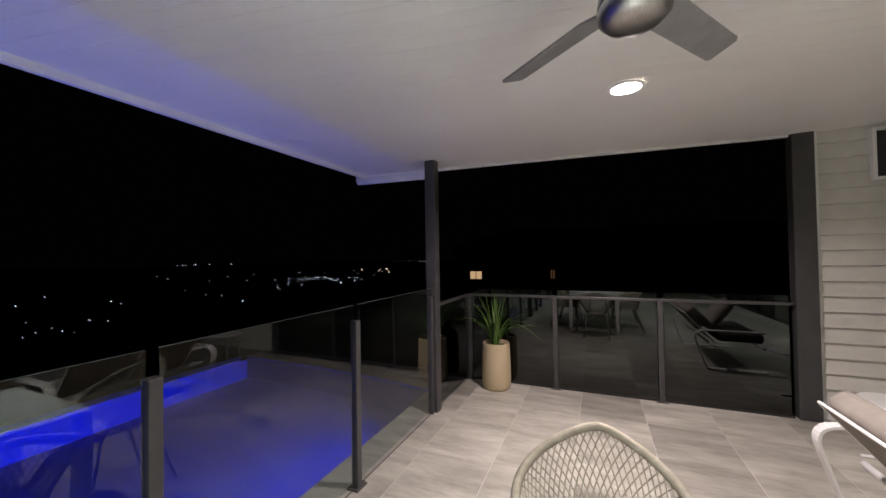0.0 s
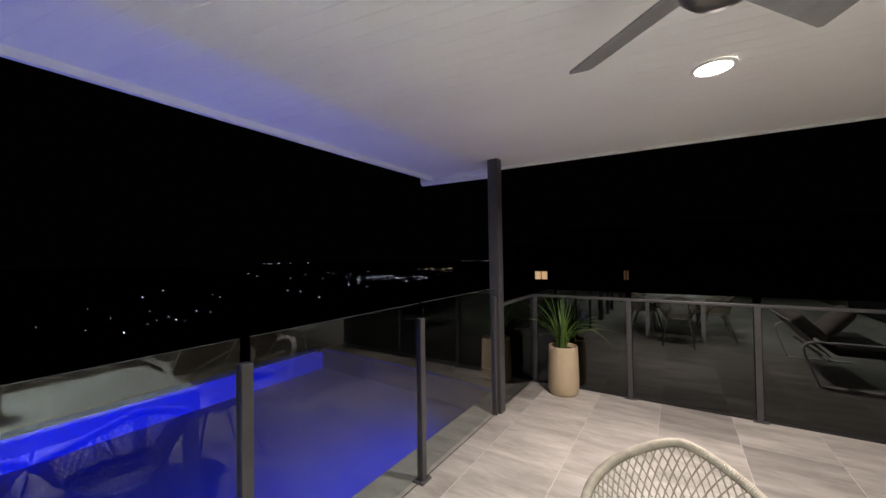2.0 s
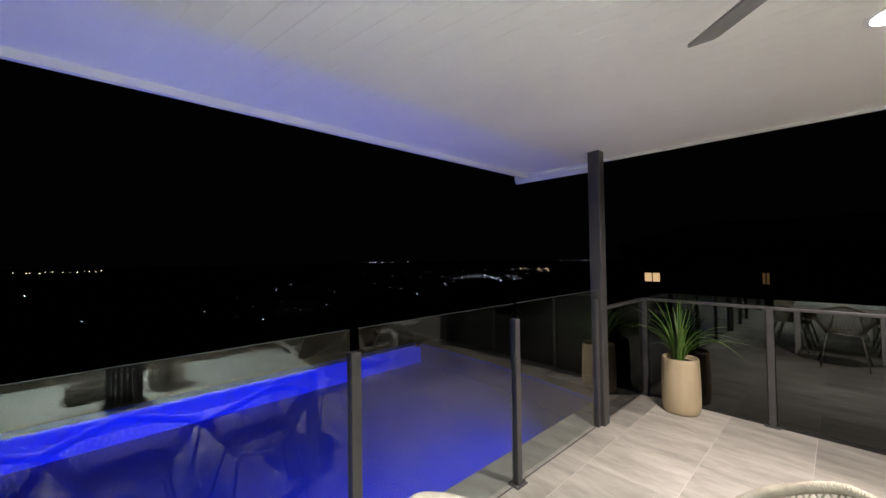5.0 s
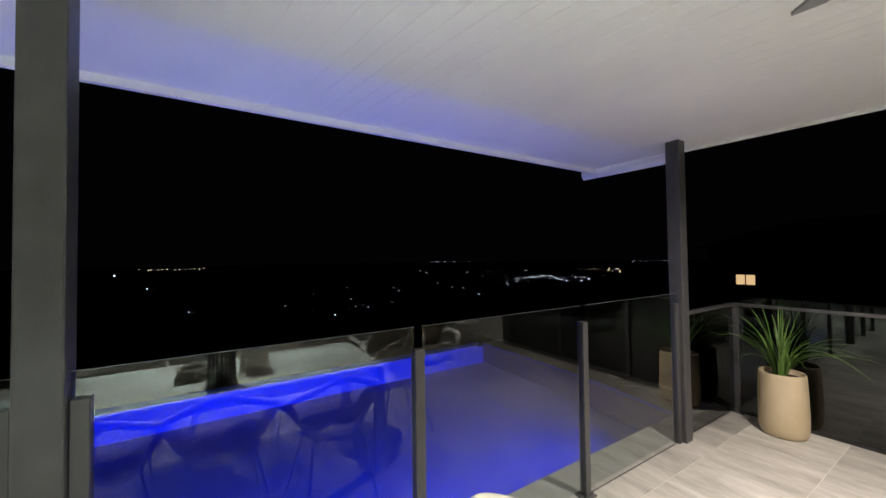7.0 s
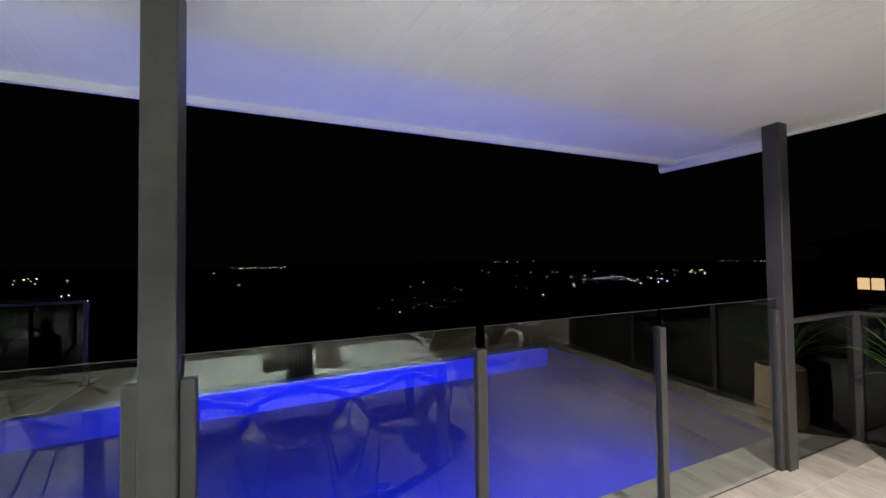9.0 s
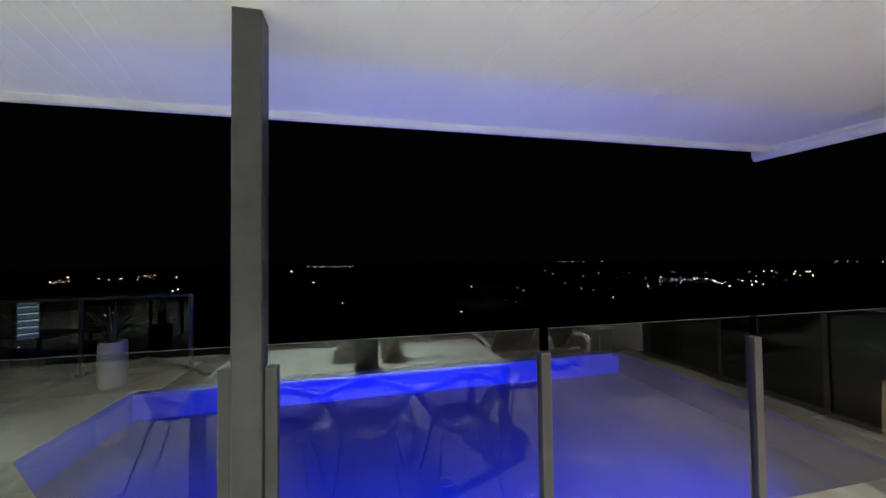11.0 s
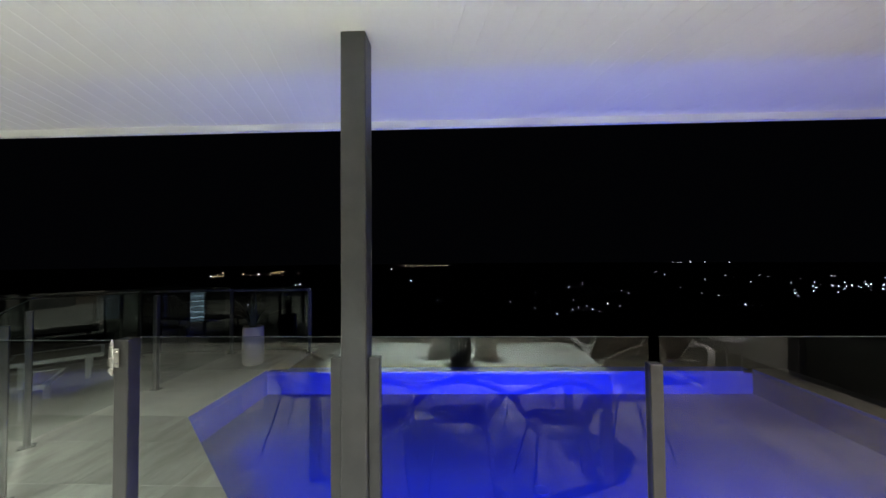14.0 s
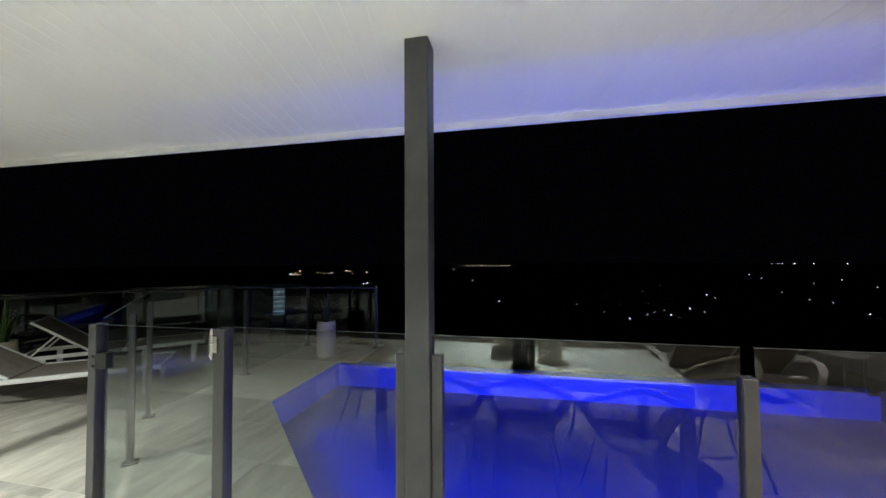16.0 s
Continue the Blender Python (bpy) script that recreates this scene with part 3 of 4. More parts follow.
for lx, ly in ROOM_LIGHTS:
    lamp = thing("downlight", "round recessed downlight inside the room", "downlight", pose(lx, ly, 2.548), "room downlights")
    bm = bmesh.new()
    lathe(bm, [(0.045, -0.003), (0.0, -0.003)], 24)
    part("lens", bm, LAMP_GLASS, lamp)
    bm = bmesh.new()
    lathe(bm, [(0.046, -0.001), (0.046, -0.006), (0.062, -0.004), (0.064, 0.0), (0.046, -0.001)], 24)
    part("bezel", bm, TRIM, lamp)

# ---- fences ----


def fence_post(x, y, parent, top=1.11, w=0.05, turn=0.0, plate=True, d=0.05):
    bm = bmesh.new()
    box(bm, -w / 2, -d / 2, 0, w / 2, d / 2, top, bevel=0.004)
    me = mesh_of("post", bm, STEEL)
    p = shared("post", me, parent, pose(x, y, 0, 0, 0, turn))
    if plate:
        bm = bmesh.new()
        box(bm, -0.055, -0.045, 0.0, 0.055, 0.045, 0.01, bevel=0.002)
        part("base_plate", bm, STEEL, p)
        bm = bmesh.new()
        for sx in (-0.04, 0.04):
            lathe(bm, [(0, 0.0225), (0.007, 0.021), (0.0085, 0.0185), (0.0085, 0.01)], 10, (sx, -0.03))
        part("bolt", bm, BRIGHT, p, "bright anchor bolts")
    return p


def pane_between(a, b, z0, z1, mat, parent, gap=0.027, name="glass_panel"):
    a, b = Vector((*a, 0)), Vector((*b, 0))
    way = (b - a).normalized()
    turn = math.degrees(math.atan2(way.y, way.x))
    bm = bmesh.new()
    box(bm, gap, -0.005, z0, (b - a).length - gap, 0.005, z1, bevel=0.001)
    ob = part(name, bm, mat, parent)
    ob.matrix_basis = pose(a.x, a.y, 0, 0, 0, turn)
    ob.data.materials.append(BACK_FACE)
    deck_side = 1 if way.cross(Vector((0, 0, 1))).dot(a) > 0 else -1
    for face in ob.data.polygons:
        face.material_index = 0 if face.normal.y * deck_side > 0.9 else 1
    if mat is GLASS:
        bm = bmesh.new()
        box(bm, gap, -0.0048, z1 + 0.0003, (b - a).length - gap, 0.0048, z1 + 0.0012)
        part("top_edge", bm, GLASS_EDGE, ob)
    return ob


fence = thing("pool_fence", "clear glass pool fence between charcoal steel posts", "fence", kind="structure")
fence_post(0.795, 1.5, fence)
fence_post(2.0, 1.5, fence)
for x in (-0.505, -0.345, 3.19):
    fence_post(x, 1.5, fence, 1.135, 0.045, plate=False)
fence_post(-1.42, 1.5, fence, 1.21, 0.062, plate=False, d=0.062)
for a, b in ((-1.385, -0.455), (-0.391, 0.795), (0.795, 2.0), (2.0, 3.237)):
    pane_between((a, 1.5), (b, 1.5), 0.045, 1.215, GLASS, fence, 0.022)
bm = bmesh.new()
for a, b in ((-0.31, 0.765), (0.825, 1.97), (2.03, 3.16)):
    box(bm, a, 1.497, 0.0, b, 1.503, 0.004)
part("floor_channel", bm, STEEL, fence)
fence_post(-2.205, 1.5, fence, 1.205, 0.052, plate=False, d=0.062)
gate = thing("glass_gate", "clear glass pool gate with bright hinges", "gate")
pane_between((-2.175, 1.5), (-1.46, 1.5), 0.06, 1.2, GLASS, gate, 0.006)
for z in (1.135, 0.2):
    bm = bmesh.new()
    box(bm, -1.4485, 1.462, z - 0.04, -1.423, 1.4685, z + 0.04, bevel=0.004)
    box(bm, -1.486, 1.476, z - 0.038, -1.4625, 1.494, z + 0.038, bevel=0.005)
    lathe(bm, [(0, z - 0.078), (0.004, z - 0.074), (0.0105, z - 0.056), (0.0125, z - 0.048), (0.009, z - 0.044), (0.009, z - 0.003), (0.0115, z), (0.009, z + 0.003), (0.009, z + 0.044), (0.0125, z + 0.048), (0.0105, z + 0.056), (0.004, z + 0.074), (0, z + 0.078)], 14, (-1.4555, 1.466))
    for k in (-0.022, 0.022):
        lathe(bm, [(0, z + k + 0.004), (0.005, z + k + 0.003), (0.005, z + k - 0.003), (0, z + k - 0.004)], 8, (-1.434, 1.4605))
    part("hinge", bm, BRIGHT, gate, "bright steel gate hinge")
bm = bmesh.new()
prism(bm, [(-2.18, 1.468), (-2.125, 1.48), (-2.125, 1.52), (-2.18, 1.532)], 0.975, 1.055)
for z in (0.99, 1.04):
    tube(bm, [(-2.195, 1.4625, z), (-2.195, 1.4695, z)], 0.007, 10)
part("latch", bm, BLACK, gate, "dark gate latch with screws")

side = thing("side_fence", "clear glass fence turning along the pool's end", "fence", kind="structure")
SIDE = [(-2.22, 1.53), (-2.92, 2.21), (-3.60, 2.89), (-3.63, 4.21), (-3.66, 5.55)]
for x, y in SIDE[1:4]:
    fence_post(x, y, side, 1.13, 0.05, 0 if y > 4 else 45)
for a, b in zip(SIDE, SIDE[1:]):
    pane_between(a, b, 0.045, 1.225, GLASS, side)

rail = thing("east_balustrade", "grey tinted glass balustrade with a charcoal handrail", "balustrade", kind="structure")
EAST = [(4.285, 1.46), (4.285, 0.437), (4.285, -0.604), (4.285, -1.66)]
for x, y in EAST[:3]:
    fence_post(x, y, rail, 1.03, 0.05, 90)
for a, b in zip(EAST, EAST[1:]):
    pane_between(a, b, 0.024, 1.12, DARK_GLASS, rail, 0.03)
pane_between((3.33, 1.48), (4.26, 1.48), 0.045, 1.05, DARK_GLASS, rail, 0.01)
bm = bmesh.new()
box(bm, 4.255, -1.66, 1.03, 4.315, 1.485, 1.058, bevel=0.006)
box(bm, 3.325, 1.455, 1.03, 4.253, 1.505, 1.058, bevel=0.006)
part("handrail", bm, STEEL, rail)
bm = bmesh.new()
box(bm, 4.278, -1.65, 0.0, 4.292, 1.43, 0.022)
part("bottom_seal", bm, BLACK, rail)

north = thing("north_balustrade", "glass balustrade with charcoal posts at the terrace's far edge", "balustrade", kind="structure")
NORTH = [(-2.45, 5.9), (-3.75, 5.85), (-5.1, 5.6), (-6.25, 4.6), (-6.9, 3.2), (-7.6, 1.7)]
for x, y in NORTH:
    fence_post(x, y, north, 1.03, 0.05, 0)
for a, b in zip(NORTH, NORTH[1:]):
    pane_between(a, b, 0.05, 1.1, FAR_GLASS, north, 0.03)
for a, b in zip(NORTH, NORTH[1:]):
    bm = bmesh.new()
    tube(bm, [(*a, 1.045), (*b, 1.045)], 0.02, 8)
    part("handrail", bm, STEEL, north)

# ---- rope dining chairs ----


def shell(u, v):
    """A point of the bucket: u from -1 to 1 round the back, v from the seat's ring (0) to the rim (1)."""
    a = u * radians(128)
    back = 0.5 + 0.5 * math.cos(a)
    top = 0.555 + 0.272 * (1.055 - math.sqrt(u * u + 0.003))
    lo = Vector((0.172 * math.sin(a), 0.165 * math.cos(a), 0.46))
    hi = Vector((0.312 * math.sin(a) * (1 - 0.10 * back), 0.205 * math.cos(a) + 0.04 * back, top))
    p = lo.lerp(hi, v)
    bulge = 0.012 * math.sin(math.pi * v)
    p.x += bulge * math.sin(a)
    p.y += bulge * math.cos(a)
    return p


def build_chair():
    c = thing("dining_chair", "bucket dining chair of woven beige rope on a steel frame", "chair", group="chairs round the table")
    bm = bmesh.new()
    rim = [shell(-1 + 2 * i / 40, 1) for i in range(41)]
    front = [Vector((0.19, -0.15, 0.46)), Vector((0.12, -0.235, 0.44)), Vector((0, -0.25, 0.435)), Vector((-0.12, -0.235, 0.44)), Vector((-0.19, -0.15, 0.46))]
    tube(bm, rim + front, 0.0165, 10, closed=True)
    # rope windings
    loop = rim
    for i in range(len(loop) - 1):
        for k in range(5):
            p, q = loop[i].lerp(loop[i + 1], k / 5), loop[i].lerp(loop[i + 1], (k + 0.62) / 5)
            tube(bm, [p, p.lerp(q, 0.5), q], lambda t: 0.0166 + 0.0028 * math.sin(math.pi * t), 8, caps=False)
    part("rim", bm, ROPE, c, "rope-wound rim", True)
    bm = bmesh.new()
    count, rows = 40, 6
    for s in (-1, 1):
        for i in range(-9, count + 10):
            pts = []
            for k in range(rows + 1):
                u = -1 + 2 * (i + s * 5.6 * k / rows) / count
                if -1 <= u <= 1:
                    p = shell(u, k / rows)
                    pts.append(p + Vector((0, 0, 0.0015 * s)))
            if len(pts) > 1:
                tube(bm, pts, 0.003, 5)
    tagged(part("woven_back", bm, ROPE, c, "open diamond net of thin rope", True), kind="stuff")
    bm = bmesh.new()
    for i in range(11):
        x = -0.165 + 0.033 * i
        d = math.sqrt(max(0.0, 1 - (x / 0.19) ** 2))
        tube(bm, [(x, -0.23 * d, 0.457), (x, -0.02, 0.445), (x, 0.18 * d, 0.457)], 0.0115, 6, flat=0.445)
    for i in range(11):
        y = -0.2 + 0.036 * i
        d = math.sqrt(max(0.0, 1 - (y / 0.225) ** 2))
        tube(bm, [(-0.185 * d, y, 0.459), (0, y, 0.449), (0.185 * d, y, 0.459)], 0.0115, 6, flat=0.445)
    tagged(part("seat", bm, ROPE, c, "woven rope seat", True), kind="stuff")
    bm = bmesh.new()
    ring = [(0.185 * math.sin(math.tau * k / 28), 0.195 * math.cos(math.tau * k / 28) - 0.01, 0.45) for k in range(28)]
    tube(bm, ring, 0.009, 8, closed=True)
    part("seat_frame", bm, CHAIR_STEEL, c, "", True)
    for sx in (-1, 1):
        for fx, fy, tx, ty in ((0.245, -0.25, 0.15, -0.14), (0.215, 0.25, 0.155, 0.12)):
            bm = bmesh.new()
            tube(bm, curve_round([(sx * tx * 0.6, ty * 0.6, 0.442), (sx * tx, ty, 0.439), (sx * fx, fy, 0.004)], 0.05, 4), 0.0085, 8)
            lathe(bm, [(0, 0), (0.013, 0), (0.013, 0.012), (0, 0.014)], 10, (sx * fx, fy))
            part("leg", bm, CHAIR_STEEL, c, "", True)
    return c


chair = build_chair()
# the backrest's top lies 0.245 m behind the seat's centre
chair.matrix_basis = pose(0.64, 0.605, 0, 0, 0, 0)
for x, y, turn in ((0.025, 0.545, 3), (-0.52, 0.56, -3), (1.37, 0.0, -90), (-1.31, -0.04, 90), (0.66, -0.58, 180), (0.02, -0.6, 176), (-0.62, -0.58, 184)):
    copy_thing(chair, pose(x, y, 0, 0, 0, turn))

# ---- dining table ----
table = thing("dining_table", "long white outdoor dining table with a glass top", "table", pose(0, 0.05, 0))
simple_box("tabletop", (-1.05, -0.45, 0.738, 1.05, 0.45, 0.75), TABLE_TOP, table, "white back-painted glass top", 0.003)
bm = bmesh.new()
for y0, y1 in ((-0.445, -0.40), (0.40, 0.445)):
    box(bm, -1.0, y0, 0.67, 1.0, y1, 0.737)
for x0, x1 in ((-1.045, -1.0), (1.0, 1.045)):
    box(bm, x0, -0.38, 0.67, x1, 0.38, 0.737)
part("apron", bm, WHITE, table, "white metal apron")
for sx in (-1, 1):
    for sy in (-1, 1):
        simple_box("leg", (sx * 1.045, sy * 0.445, 0, sx * 0.975, sy * 0.381, 0.737), WHITE, table, "", 0.005)

# ---- table decoration ----


def build_lantern(x, y, r, h, mat, label, slats=22, bands=0):
    ob = thing("lantern", label, "lantern", pose(x, y, 0.75), "lanterns on the table")
    bm = bmesh.new()
    lathe(bm, [(0, 0.001), (r * 1.25, 0.001), (r * 1.28, 0.008), (r * 1.2, 0.014), (0, 0.014)], 28)
    part("tray", bm, mat, ob)
    for k in range(slats):
        a = math.tau * k / slats
        bm = bmesh.new()
        box(bm, -r * 0.09, -0.003, 0.014, r * 0.09, 0.003, h, m=Matrix.Rotation(a, 4, "Z") @ Matrix.Translation((0, r, 0)))
        part("slat", bm, mat, ob)
    for z in [0.02, h - 0.012] + [h * (i + 1) / (bands + 1) for i in range(bands)]:
        bm = bmesh.new()
        tube(bm, [(r * 1.0 * math.cos(math.tau * k / 28), r * math.sin(math.tau * k / 28), z) for k in range(28)], 0.009, 6, closed=True)
        part("band", bm, mat, ob, "", True)
    bm = bmesh.new()
    lathe(bm, [(0, 0.015), (r * 0.45, 0.015), (r * 0.45, h * 0.55), (0, h * 0.56)], 20)
    part("candle", bm, PALE_CUSHION, ob, "thick pale candle", True)
    return ob


build_lantern(0.02, 0.33, 0.075, 0.30, BLACK, "tall black slatted candle lantern on a tray", 20)
build_lantern(0.22, 0.12, 0.085, 0.22, PALE_BASKET, "pale lattice basket lantern", 13, 4)
build_lantern(-0.14, 0.07, 0.085, 0.09, BASKET, "low woven basket bowl", 16, 2)

# ---- outdoor sofa behind the table ----


def build_sofa():
    s = thing("outdoor_sofa", "white-framed outdoor sofa with taupe back and charcoal seat cushions", "sofa", pose(0, 0, 0))
    x0, x1 = 1.48, 2.86
    for x in (x0, x1):
        bm = bmesh.new()
        path = curve_round([(x, -1.315, 0.012), (x, -1.16, 0.5), (x, -1.93, 0.5)], 0.16, 9)
        for p, q in zip(path, path[1:]):
            n = (q - p).cross(Vector((1, 0, 0))).normalized() * 0.008
            w = Vector((0.036, 0, 0))
            v = [bm.verts.new(c) for c in (p - w - n, p + w - n, p + w + n, p - w + n, q - w - n, q + w - n, q + w + n, q - w + n)]
            for f in ((0, 1, 2, 3), (4, 5, 6, 7), (0, 1, 5, 4), (1, 2, 6, 5), (2, 3, 7, 6), (3, 0, 4, 7)):
                bm.faces.new([v[k] for k in f])
        part("arm_frame", bm, WHITE, s, "curved white band arm")
        bm = bmesh.new()
        box(bm, x - 0.036, -1.95, 0.0, x + 0.036, -1.305, 0.014, bevel=0.003)
        part("runner", bm, WHITE, s)
    bm = bmesh.new()
    tube(bm, [(x0 + 0.03, -1.34, 0.495), (x1 - 0.03, -1.34, 0.495)], 0.021, 12)
    part("rear_rail", bm, WHITE, s, "straight white tube between the arms", True)
    for y, z in ((-1.93, 0.30), (-1.40, 0.30)):
        bm = bmesh.new()
        tube(bm, [(x0 + 0.005, y, z), (x1 - 0.005, y, z)], 0.02, 10)
        part("cross_rail", bm, WHITE, s, "", True)
    lean = Matrix.Translation((0, -1.45, 0.32)) @ Matrix.Rotation(radians(-41), 4, "X")
    for a, b in ((1.58, 2.11), (2.13, 2.66)):
        bm = bmesh.new()
        box(bm, a + 0.012, -0.006, 0.0, b - 0.012, 0.006, 0.49, m=lean)
        back = part("back_panel", bm, SLING, s, "taupe sling back panel")
        bm = bmesh.new()
        tube(bm, [lean @ Vector(p) for p in curve_round([(a, 0, -0.02), (a, 0, 0.5), (b, 0, 0.5), (b, 0, -0.02)], 0.03, 3)], 0.009, 8)
        part("panel_frame", bm, WHITE, back)
        bm = bmesh.new()
        box(bm, a, -2.0, 0.32, b, -1.50, 0.44, bevel=0.035)
        part("seat_cushion", bm, CUSHION, s, "thick charcoal seat cushion", True)
        bm = bmesh.new()
        box(bm, a + 0.004, -0.15, 0.12, b - 0.004, -0.012, 0.505, bevel=0.045, m=lean)
        part("back_cushion", bm, TAUPE, s, "soft taupe back cushion", True)
    return s


build_sofa()


def pillow(x, y, z, turn, tilt, mat, label):
    bm = bmesh.new()
    n = 12
    grid = {}
    for side_ in (-1, 1):
        for i in range(n + 1):
            for j in range(n + 1):
                u, v = -1 + 2 * i / n, -1 + 2 * j / n
                edge = (1 - u ** 4) * (1 - v ** 4)
                if side_ == 1 and edge < 1e-9:
                    grid[side_, i, j] = grid[-1, i, j]
                else:
                    pinch = 1 - 0.07 * (1 - abs(u)) * abs(v) - 0.07 * (1 - abs(v)) * abs(u)
                    grid[side_, i, j] = bm.verts.new((0.23 * u * pinch, side_ * 0.085 * edge ** 0.55, 0.23 * v * pinch))
        for i in range(n):
            for j in range(n):
                bm.faces.new([grid[side_, i, j], grid[side_, i + 1, j], grid[side_, i + 1, j + 1], grid[side_, i, j + 1]])
    ob = part("throw_pillow", bm, mat, None, "", True)
    ob.matrix_basis = pose(x, y, z, tilt, 0, turn)
    return tagged(ob, label, "pillow")


pillow(2.2, -1.62, 0.66, 0, 38, PALE_CUSHION, "soft stone-coloured throw pillow on the sofa")

side_table = thing("side_table", "small round white side table on a thin bent steel frame", "table", pose(3.56, -1.93, 0))
bm = bmesh.new()
lathe(bm, [(0, 0.44), (0.205, 0.44), (0.21, 0.447), (0.205, 0.455), (0, 0.455)], 32)
part("tabletop", bm, WHITE, side_table)
for lx in (0.0, 0.19):
    bm = bmesh.new()
    tube(bm, curve_round([(lx - 0.02, 0.0, 0.438), (lx, 0.0, 0.43), (lx, 0.0, 0.012)], 0.02, 3), 0.012, 10)
    part("leg", bm, WHITE, side_table, "", True)
bm = bmesh.new()
tube(bm, [(-0.1, 0.0, 0.012), (0.2, 0.0, 0.012)], 0.012, 10)
tube(bm, [(0.1, -0.15, 0.012), (0.1, 0.15, 0.012)], 0.012, 10)
part("foot_frame", bm, WHITE, side_table, "", True)

# ---- potted plants ----


def build_pot(x, y, r, h, mat, label):
    p = thing("planter", label, "plant pot", pose(x, y, 0), "tall planters")
    bm = bmesh.new()
    lathe(bm, [(0, 0.0), (r * 0.8, 0.0), (r * 0.88, 0.008), (r * 0.95, 0.035), (r * 0.99, 0.09), (r, h * 0.3), (r * 0.99, h * 0.55), (r * 0.95, h * 0.9), (r * 0.93, h - 0.008), (r * 0.91, h), (r * 0.87, h), (r * 0.855, h - 0.008), (r * 0.87, h - 0.06), (0, h - 0.06)], 48)
    part("body", bm, mat, p, "", True)
    bm = bmesh.new()
    lathe(bm, [(r * 0.865, h - 0.045), (r * 0.5, h - 0.03), (0, h - 0.025)], 24)
    part("soil", bm, SOIL, p, "dark soil")
    return p


def build_grass(x, y, z, count, reach, tall, mat, label, seed=3):
    r = random.Random(seed)
    g = thing("grass_plant", label, "plant", pose(x, y, z))
    for i in range(count):
        a = r.uniform(0, math.tau)
        lean = r.random() ** 1.15 if i % 11 else 1.35
        length = tall * r.uniform(0.6, 1.15)
        out = reach * lean * r.uniform(0.8, 1.25)
        base = Vector((0.055 * math.cos(a) * r.random(), 0.055 * math.sin(a) * r.random(), 0))
        bm = bmesh.new()
        n = 9
        droop = min(1.0, r.uniform(0.4, 1.2) * lean)
        pts = []
        for k in range(n + 1):
            t = k / n
            pts.append(base + Vector((math.cos(a) * out * (0.25 * t + 0.75 * t * t), math.sin(a) * out * (0.25 * t + 0.75 * t * t), length * (t - droop * 0.72 * t ** 2.6))))
        wide = r.uniform(0.004, 0.0075)
        sidev = Vector((-math.sin(a), math.cos(a), 0))
        rows = []
        for k, p in enumerate(pts):
            w = wide * (1 - (k / n) ** 2.2) + 0.0004
            rows.append((bm.verts.new(p - sidev * w), bm.verts.new(p + Vector((0, 0, -w * 0.5))), bm.verts.new(p + sidev * w)))
        for p, q in zip(rows, rows[1:]):
            bm.faces.new((p[0], p[1], q[1], q[0]))
            bm.faces.new((p[1], p[2], q[2], q[1]))
        part("leaf", bm, mat, g, "", True)
    return g


build_pot(4.08, 1.08, 0.165, 0.525, POT, "tall sand-coloured stoneware planter on the tiles")
build_grass(4.08, 1.09, 0.495, 70, 0.5, 0.64, LEAF, "green strap-leaved grass in the sand-coloured planter")
build_pot(-3.05, 5.27, 0.15, 0.56, POT_GREY, "tall pale stoneware planter by the balustrade")
build_grass(-3.05, 5.27, 0.52, 55, 0.45, 0.5, LEAF_DRY, "thin grey-green grass in the pale planter", 8)
build_pot(-6.60, 3.40, 0.14, 0.5, POT_GREY, "pale planter at the terrace's end")
build_grass(-6.60, 3.40, 0.46, 70, 0.25, 0.6, LEAF, "upright green grass in the end planter", 12)

# ---- sun loungers ----


def build_lounger(m, angle):
    s = thing("sun_lounger", "white sun lounger with taupe sling and raised backrest", "sun lounger", m, "sun loungers")
    # x along the bed, head at 0
    bm = bmesh.new()
    for y in (-0.33, 0.33):
        box(bm, 0.0, y - 0.016, 0.27, 2.0, y + 0.016, 0.32, bevel=0.005)
    for x in (0.0, 1.968):
        box(bm, x, -0.31, 0.273, x + 0.032, 0.31, 0.317, bevel=0.005)
    part("frame", bm, WHITE, s)
    simple_box("seat_sling", (0.70, -0.312, 0.304, 1.965, 0.312, 0.312), SLING, s, "taupe sling bed")
    for x in (0.25, 1.85):
        for y in (-0.33, 0.33):
            simple_box("leg", (x - 0.03, y - 0.016, 0, x + 0.03, y + 0.016, 0.271), WHITE, s, "", 0.004)
    turn = Matrix.Translation((0.7, 0, 0.315)) @ Matrix.Rotation(radians(angle), 4, "Y")
    bm = bmesh.new()
    box(bm, -0.70, -0.29, 0.0, 0, 0.29, 0.01, m=turn)
    back = part("backrest", bm, SLING, s, "taupe sling backrest")
    bm = bmesh.new()
    for y in (-0.305, 0.305):
        box(bm, -0.72, y - 0.014, -0.012, 0.0, y + 0.014, 0.016, bevel=0.004, m=turn)
    box(bm, -0.72, -0.29, -0.01, -0.705, 0.29, 0.014, m=turn)
    part("backrest_frame", bm, WHITE, back)
    hi = turn @ Vector((-0.42, 0, 0))
    for y in (-0.28, 0.28):
        bm = bmesh.new()
        tube(bm, [(hi.x, y, hi.z), (0.12, y, 0.3)], 0.011, 8)
        part("prop", bm, WHITE, s)
    return s


def lounger_pose(head, foot):
    return pose(head[0], head[1], 0, 0, 0, math.degrees(math.atan2(foot[1] - head[1], foot[0] - head[0])))


build_lounger(lounger_pose((-5.95, 2.56), (-4.34, 3.74)), 33)
build_lounger(lounger_pose((-6.43, 3.52), (-5.02, 4.93)), 38)

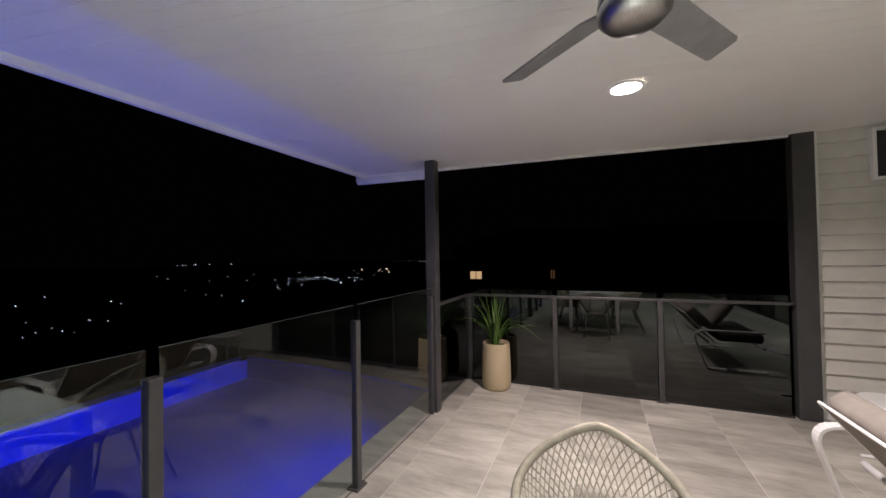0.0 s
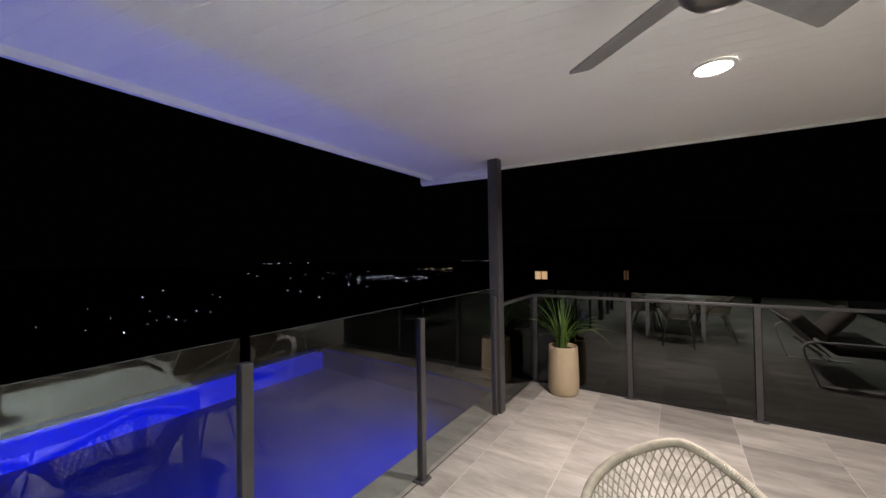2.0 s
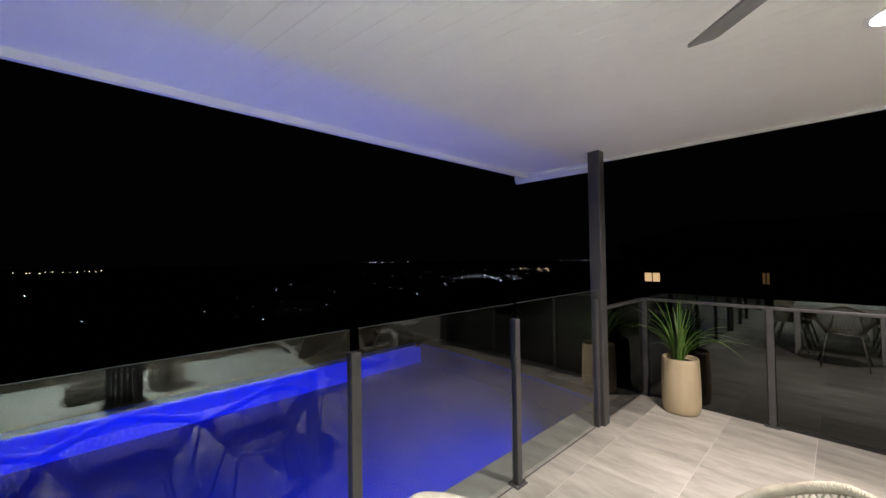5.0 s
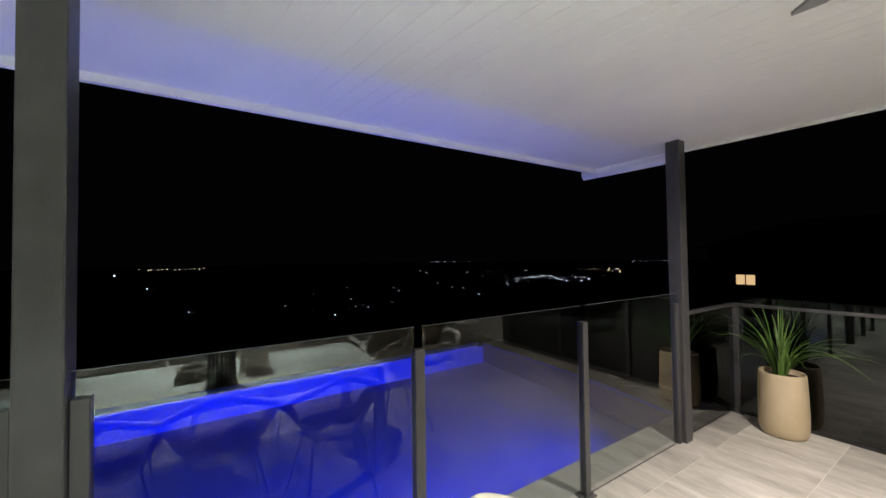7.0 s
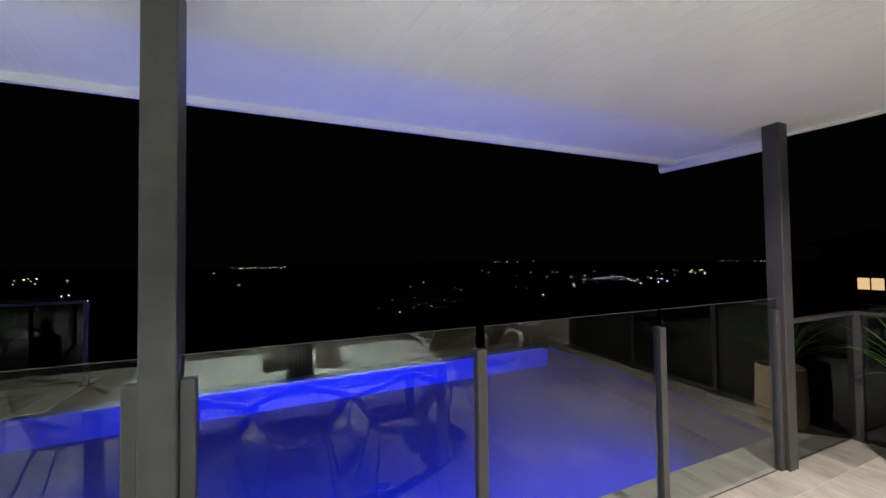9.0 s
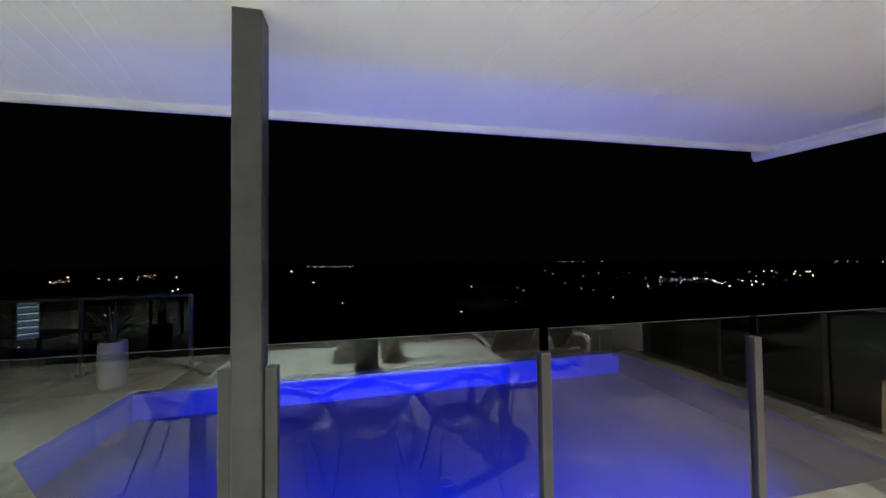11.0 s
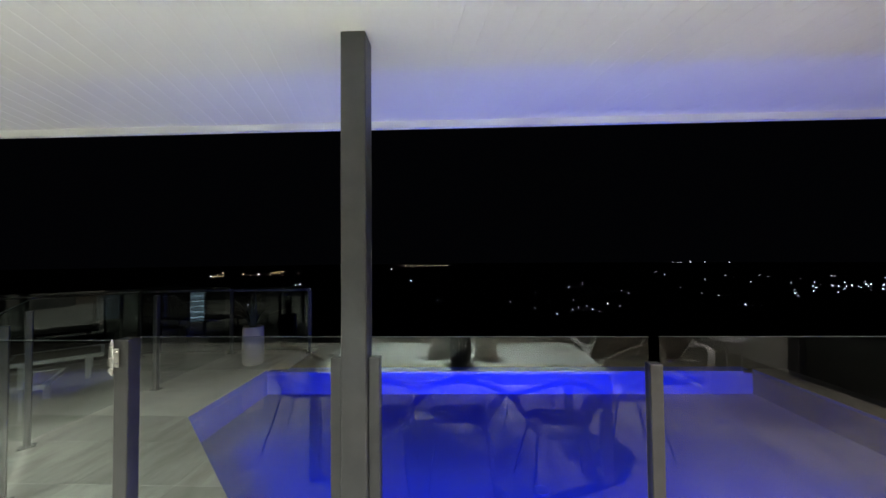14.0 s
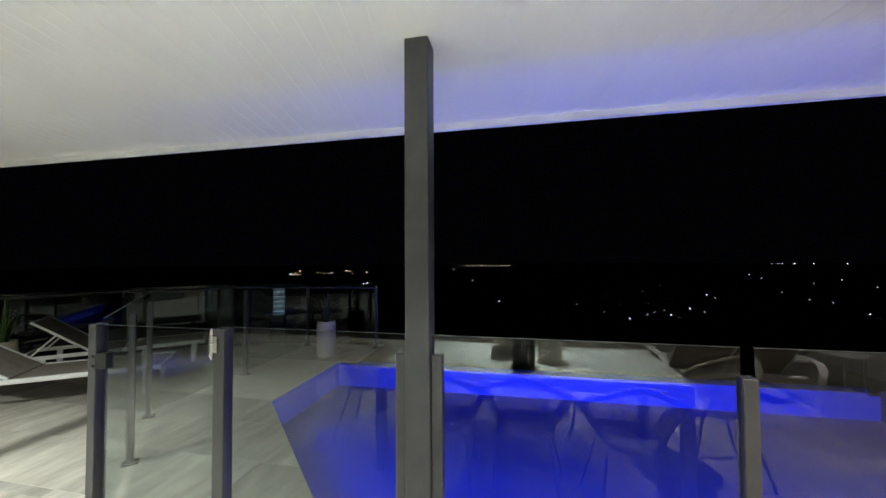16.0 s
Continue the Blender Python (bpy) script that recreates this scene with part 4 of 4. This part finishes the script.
# ---- ceiling fan ----
fan = thing("ceiling_fan", "brushed steel ceiling fan with grey blades", "ceiling fan", pose(1.17, -0.12, 0))
top = soffit_z(-0.12)
bm = bmesh.new()
lathe(bm, [(0, top + 0.002), (0.065, top + 0.002), (0.065, top - 0.03), (0.03, top - 0.06), (0.018, top - 0.07), (0.018, top - 0.2), (0.03, top - 0.21)], 28)
part("down_rod", bm, BRUSHED, fan, "", True)
HUB = 2.2
bm = bmesh.new()
lathe(bm, [(0.03, HUB + 0.16), (0.06, HUB + 0.15), (0.09, HUB + 0.12), (0.098, HUB + 0.075), (0.098, HUB + 0.065)], 40)
part("motor_cap", bm, BRUSHED, fan, "", True)
bm = bmesh.new()
lathe(bm, [(0.096, HUB + 0.064), (0.1, HUB + 0.055), (0.098, HUB + 0.03), (0.077, HUB + 0.008), (0.043, HUB), (0, HUB - 0.002)], 40)
part("motor_housing", bm, BRUSHED, fan, "brushed steel bowl", True)
for k in range(4):
    bm = bmesh.new()
    rot = Matrix.Rotation(radians((50, 140, 230, 324)[k]), 4, "Z")
    tilt = Matrix.Rotation(radians(-16), 4, "X")
    outline = [(0.10, -0.035), (0.15, -0.06), (0.55, -0.055), (0.565, -0.045), (0.575, 0.045), (0.56, 0.055), (0.15, 0.055), (0.10, 0.03)]
    prism(bm, outline, -0.004, 0.004)
    bmesh.ops.transform(bm, verts=bm.verts, matrix=Matrix.Translation((0, 0, HUB + 0.09)) @ rot @ tilt)
    part("blade", bm, BLADE, fan)

# ---- floor tiles ----
TW, TL, GAP = 0.565, 1.13, 0.0022
cache = {}
r = random.Random(5)
for j in range(-8, 11):
    y0 = -0.40 + j * TW
    for i in range(-11, 3):
        x0 = 2.57 + i * TL
        cell = [(x0 + GAP, y0 + GAP), (x0 + TL - GAP, y0 + GAP), (x0 + TL - GAP, y0 + TW - GAP), (x0 + GAP, y0 + TW - GAP)]
        for region in (DECK, LEFT_A, WEDGE, LEFT_B):
            poly = clip_to(cell, region)
            if len(poly) < 3:
                continue
            key = tuple((round(px - x0, 3), round(py - y0, 3)) for px, py in poly)
            if key not in cache:
                bm = bmesh.new()
                prism(bm, list(key), -0.008, 0.0)
                cache[key] = mesh_of("tile", bm, TILE)
            shared("tile", cache[key], floor, pose(x0, y0, r.uniform(-0.0006, 0.0004)))
